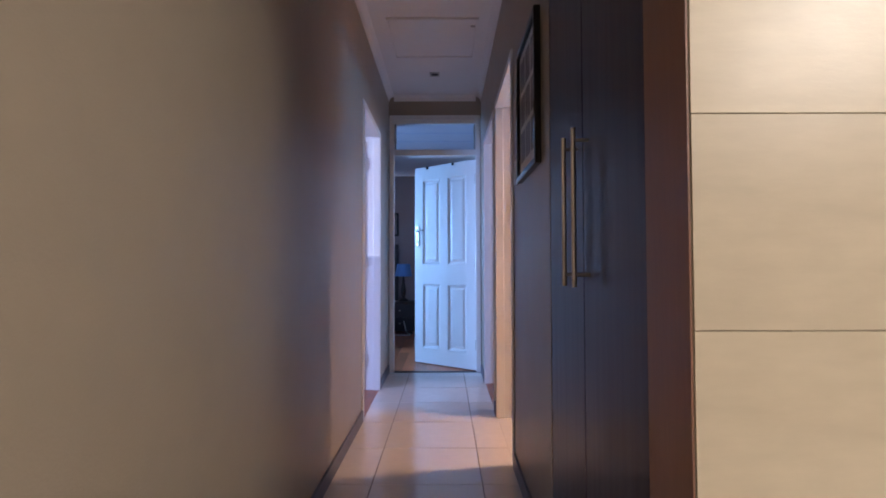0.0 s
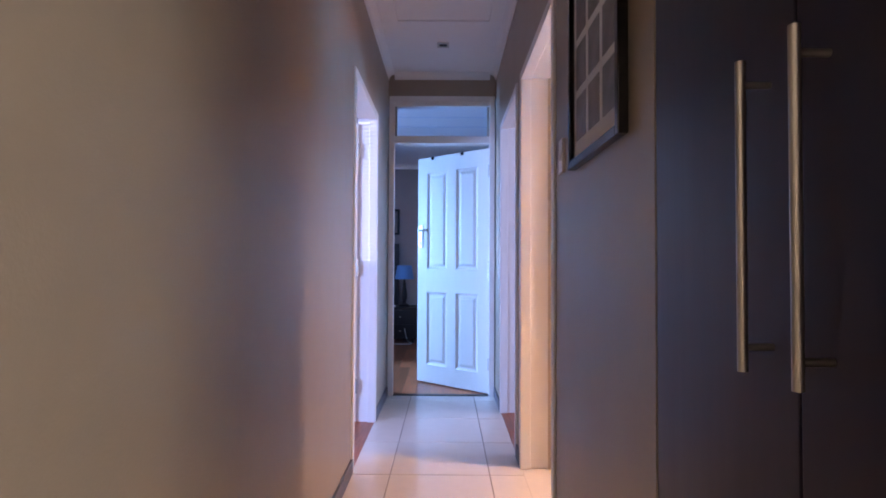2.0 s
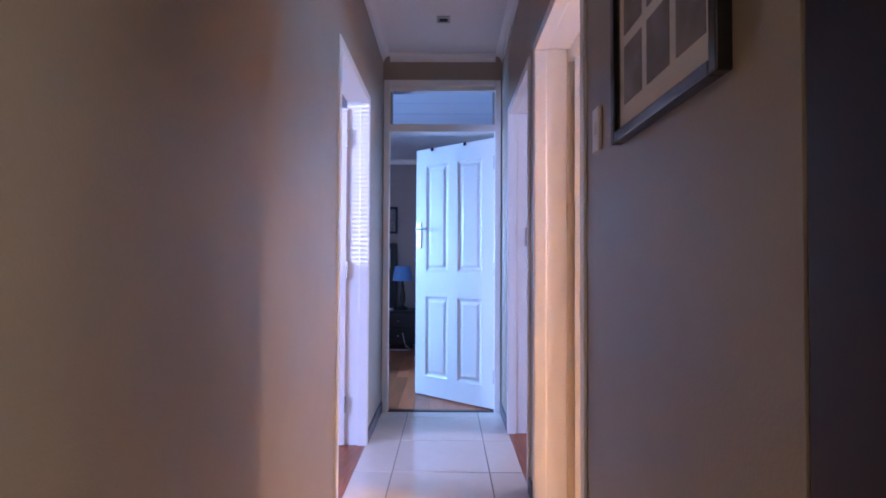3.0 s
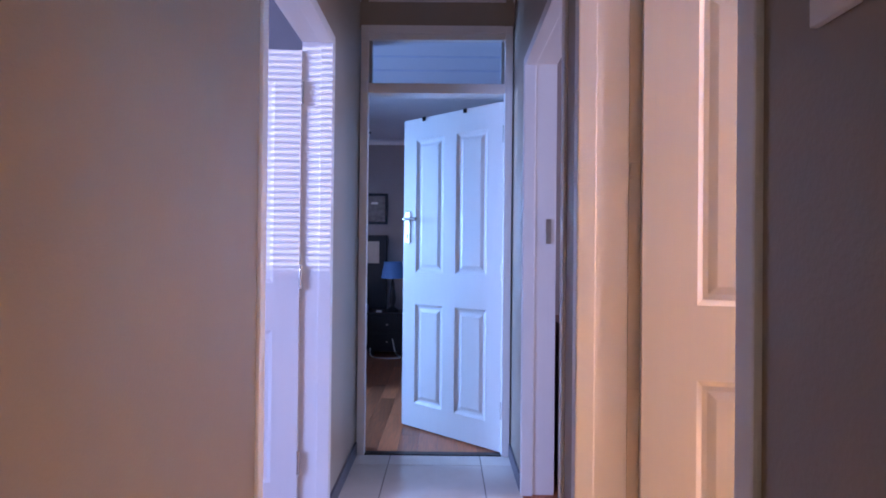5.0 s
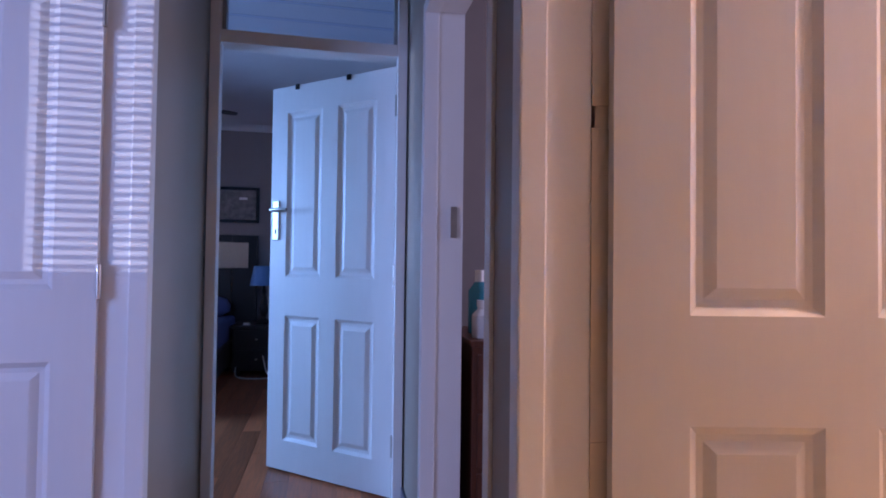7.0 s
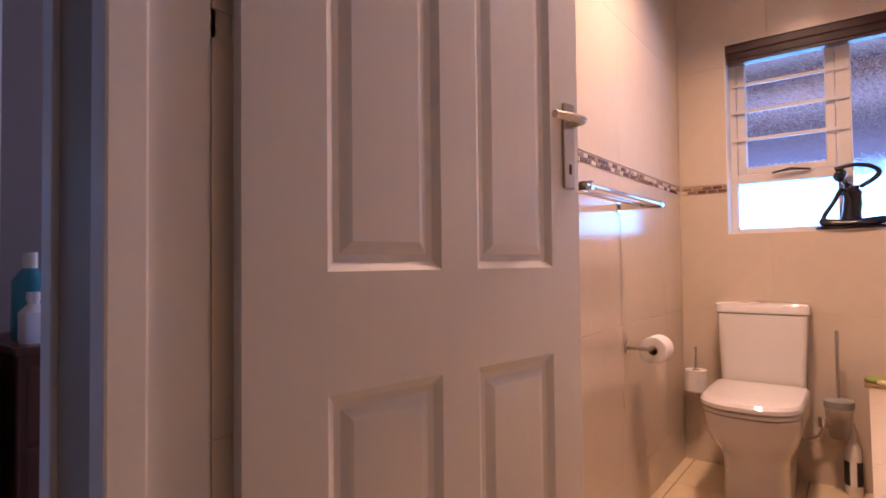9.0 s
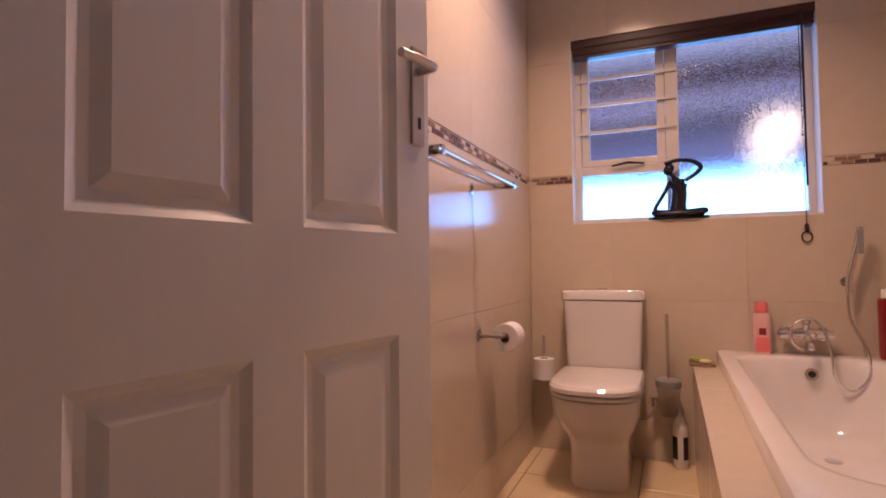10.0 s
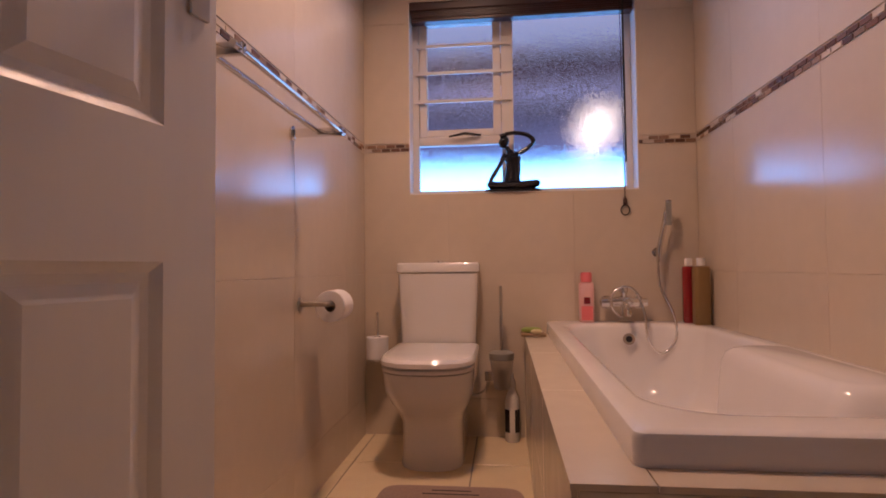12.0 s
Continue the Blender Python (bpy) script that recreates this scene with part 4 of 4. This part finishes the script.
part("spray_face", box(-0.0830, -0.0760, -0.050, -0.026, 0.12, 0.225, 0.002), GREY_PLASTIC, hs)
part("hose", tube(curve_points([(-0.052, 0.006, -0.045), (-0.055, 0.0, -0.16), (-0.105, -0.040, -0.28), (-0.155, -0.035, -0.38), (-0.165, 0.03, -0.445), (-0.165, 0.085, -0.39), (-0.15, 0.095, -0.28), (-0.125, 0.12, -0.185), (-0.105, 0.17, -0.155), (-0.11, 0.225, -0.19), (-0.12, 0.225, -0.255), (-0.10, 0.185, -0.29), (-0.06, 0.173, -0.255)], 7), 0.0058, 10), CHROME, hs, "ribbed steel hose", smooth=True)


def bottle(name, label, m, w, d, h, body, cap, cap_h, neck):
    b3 = thing(name, label, "bottle", m)
    part("body", loft([rounded(0, 0, d * s, w * s, z, 32, 3.4) for s, z in ((0.92, 0), (1.0, 0.006), (1.0, h * 0.94), (0.9, h * 0.985), (0.45, h))]), body, b3, smooth=True)
    part("cap", lathe([(neck, h), (neck, h + cap_h * 0.85), (neck * 0.8, h + cap_h)], 20), cap, b3, smooth=True)
    return b3


pk = bottle("shower_gel", "pink shower gel bottle with a pale pink cap", pose(3.628, 3.636, 0.550), 0.034, 0.022, 0.185, PALE_PINK, PINK, 0.045, 0.026)
part("label", box(-0.0235, -0.0220, -0.026, 0.026, 0.010, 0.075, 0.0005), PINK, pk, "deep pink lower label")
part("logo", box(-0.0240, -0.0222, -0.014, 0.014, 0.085, 0.115, 0.0005), CRIMSON, pk, "small red mark")
bottle("shampoo_bottle", "crimson shampoo bottle on the bath rim", pose(3.60, 3.188, 0.550), 0.026, 0.030, 0.255, CRIMSON, WHITE_PLASTIC, 0.035, 0.016)
bottle("conditioner_bottle", "ochre brown conditioner bottle on the bath rim", pose(3.52, 3.162, 0.550), 0.034, 0.034, 0.255, TAN_PLASTIC, WHITE_PLASTIC, 0.035, 0.018)

st = thing("soap_tray", "small wooden soap tray on the bath ledge", "soap tray", pose(3.575, 3.885, 0.494))
part("tray", box(-0.06, 0.06, -0.055, 0.055, 0, 0.012, 0.004), TRAY_WOOD, st)
solid("green_soap", loft([rounded(0, 0, 0.028 * s, 0.046 * s, z, 28, 2.8) for s, z in ((0.7, 0), (1, 0.006), (1, 0.016), (0.7, 0.022))]), GREEN_SOAP, "green soap bar on the wooden tray", "soap", m=pose(3.60, 3.892, 0.506), smooth=True)
solid("cream_soap", loft([rounded(0, 0, 0.018 * s, 0.026 * s, z, 28, 2.4) for s, z in ((0.7, 0), (1, 0.005), (1, 0.012), (0.6, 0.018))]), CREAM_SOAP, "cream soap piece on the wooden tray", "soap", m=pose(3.545, 3.872, 0.506), smooth=True)

lt = thing("bathroom_ceiling_lamp", "round lit ceiling lamp in the bathroom", "ceiling light", pose(2.58, 4.20, CEIL))
part("rim", lathe([(0.15, 0), (0.15, -0.03), (0.14, -0.035), (0.13, -0.03), (0.13, 0)], 36, cap0=False, cap1=False), WHITE_PLASTIC, lt, smooth=True)
part("diffuser", lathe([(0.128, -0.012), (0.11, -0.05), (0.06, -0.068), (0.0, -0.072)], 32, cap0=False, cap1=False), BULB, lt, "glowing diffuser", smooth=True).visible_shadow = False

# ---------------------------------------------------------------- pieces of floors and walls
hall = bpy.data.objects["floor"]


def tile_set(parent, name, mesh_cache, mat, rects, place):
    for a0, a1, b0, b1 in rects:
        key = (name, round(a1 - a0, 3), round(b1 - b0, 3))
        if key not in mesh_cache:
            mesh_cache[key] = finish(name, place["mesh"](a1 - a0, b1 - b0), mat)
        o = new(name, mesh_cache[key])
        o.parent = parent
        o.matrix_world = place["at"]((a0 + a1) / 2, (b0 + b1) / 2)


def grid(a0, a1, b0, b1, pa, pb, oa, ob_, gap):
    """Rectangles of a tile lattice with pitch pa, pb through oa, ob_, clipped to the area."""
    out = []
    ia, ib = math.floor((a0 - oa) / pa), math.floor((b0 - ob_) / pb)
    for i in range(ia, ia + int((a1 - a0) / pa) + 3):
        for j in range(ib, ib + int((b1 - b0) / pb) + 3):
            u0, u1 = max(a0, oa + i * pa + gap / 2), min(a1, oa + (i + 1) * pa - gap / 2)
            v0, v1 = max(b0, ob_ + j * pb + gap / 2), min(b1, ob_ + (j + 1) * pb - gap / 2)
            if u1 - u0 > 0.012 and v1 - v0 > 0.006:
                out.append((u0, u1, v0, v1))
    return out


cache = {}
flat = {"mesh": lambda w, d: box(-w / 2, w / 2, -d / 2, d / 2, -0.005, 0.0, 0.0012, seg=1), "at": lambda a, b: pose(a, b, 0)}
tile_set(hall, "tile", cache, FLOOR_TILE, grid(0.0, HX, -1.6, END + 0.015, 0.511, 0.511, 0.203, 3.58, 0.005), flat)
tile_set(hall, "bath_tile", cache, BATH_FLOOR, grid(BX0, BX1, BY0, BY1, 0.50, 0.50, 3.30, 4.152, 0.005), flat)
tile_set(hall, "tile", cache, FLOOR_TILE, grid(HX, BX0, 3.79, 4.72, 0.50, 1.0, 0.7, 3.75, 0.004), flat)
tile_set(hall, "tile", cache, FLOOR_TILE, grid(HX, 3.1, -1.6, 1.80, 0.511, 0.511, 0.203, 3.58, 0.005), flat)
solid("floor_side_room", box(-3.18, 0.0, 1.2, 5.80, -0.004, 0.001), LAMINATE, "brown laminate floor in the side room", "floor", "structure")
solid("floor_back_bedroom", box(HX + 0.001, 4.1, 4.84, END, -0.004, 0.001), LAMINATE, "brown laminate floor in the back bedroom", "floor", "structure")

# laminate boards in the end bedroom
bf = bpy.data.objects["floor_bedroom"]
boards = []
for i in range(22):
    x0 = -1.30 + i * 0.118
    off = (i * 0.437) % 1.2
    y = END + 0.03 - off
    while y < 9.74:
        a, b2 = max(y, END + 0.022), min(y + 1.2, 9.745)
        if b2 - a > 0.03:
            boards.append((x0 + 0.0006, x0 + 0.1174, a, b2 - 0.001))
        y += 1.2
tile_set(bf, "plank", cache, LAMINATE, boards, flat)

# wall tiles
def wall_tiles(wall_name, name, axis, face, sign, rects, mat):
    t = 0.004
    if axis == "x":      # wall runs along x, tiles look to sign*y
        place = {"mesh": lambda w, d: box(-w / 2, w / 2, -t / 2, t / 2, -d / 2, d / 2, 0.0005, seg=1), "at": lambda a, b: pose(a, face + sign * t / 2, b)}
    else:
        place = {"mesh": lambda w, d: box(-t / 2, t / 2, -w / 2, w / 2, -d / 2, d / 2, 0.0005, seg=1), "at": lambda a, b: pose(face + sign * t / 2, a, b)}
    tile_set(bpy.data.objects[wall_name], name + ("" if axis == "x" else "_y"), cache, mat, rects, place)


LOW, HIGH = BAND - 0.022, BAND + 0.022


def courses(a0, a1, pa, oa):
    return grid(a0, a1, 0.0, LOW, pa, 0.60, oa, LOW - 0.60 * 3, 0.0010) + grid(a0, a1, HIGH, CEIL, pa, 0.60, oa, HIGH, 0.0010)


wall_tiles("wall_bathroom_left", "tile", "x", BY1, -1, courses(BX0, BX1 - 0.005, 0.60, 2.757), BATH_TILE)
wall_tiles("wall_bathroom_right", "tile", "x", BY0, 1, courses(BX0, BX1 - 0.005, 0.60, 2.67), BATH_TILE)
back = []
for u0, u1, v0, v1 in courses(BY0 + 0.005, BY1 - 0.005, 0.60, 4.28):
    # cut round the window opening
    pieces = [(u0, u1, v0, v1)]
    if u1 > Y0 and u0 < Y1 and v1 > Z0 and v0 < Z1:
        pieces = [(u0, min(u1, Y0), v0, v1), (max(u0, Y1), u1, v0, v1), (max(u0, Y0), min(u1, Y1), v0, min(v1, Z0)), (max(u0, Y0), min(u1, Y1), max(v0, Z1), v1)]
    back += [p for p in pieces if p[1] - p[0] > 0.01 and p[3] - p[2] > 0.01]
wall_tiles("wall_bathroom_window", "tile", "y", BX1, -1, back, BATH_TILE)
wall_tiles("wall_kitchen_tiled", "stone_tile", "x", 1.80, -1, grid(HX + 0.002, 3.1, 0, CEIL, 0.60, 0.306, HX, 0.908 - 0.306 * 4, 0.0016), STONE_TILE)

# mosaic band, two rows of small strips
rng = random.Random(7)


def mosaic(wall_name, axis, face, sign, a0, a1):
    for row in (0, 1):
        a = a0 + (0.0 if row == 0 else -0.024)
        while a < a1 - 0.006:
            lo, hi = max(a0, a), min(a1, a + 0.046)
            k = rng.random()
            m = 0 if k < 0.42 else (1 if k < 0.76 else 2)
            if hi - lo > 0.008:
                wall_tiles(wall_name, ("mosaic_dark", "mosaic_cream", "mosaic_tan")[m], axis, face, sign, [(lo, hi - 0.003, BAND - 0.017 + row * 0.018, BAND - 0.002 + row * 0.018)], MOSAIC[m])
            a += 0.048


mosaic("wall_bathroom_left", "x", BY1, -1, 1.9, BX1 - 0.006)
mosaic("wall_bathroom_right", "x", BY0, 1, 1.9, BX1 - 0.006)
mosaic("wall_bathroom_window", "y", BX1, -1, BY0 + 0.006, Y0)
mosaic("wall_bathroom_window", "y", BX1, -1, Y1, BY1 - 0.006)
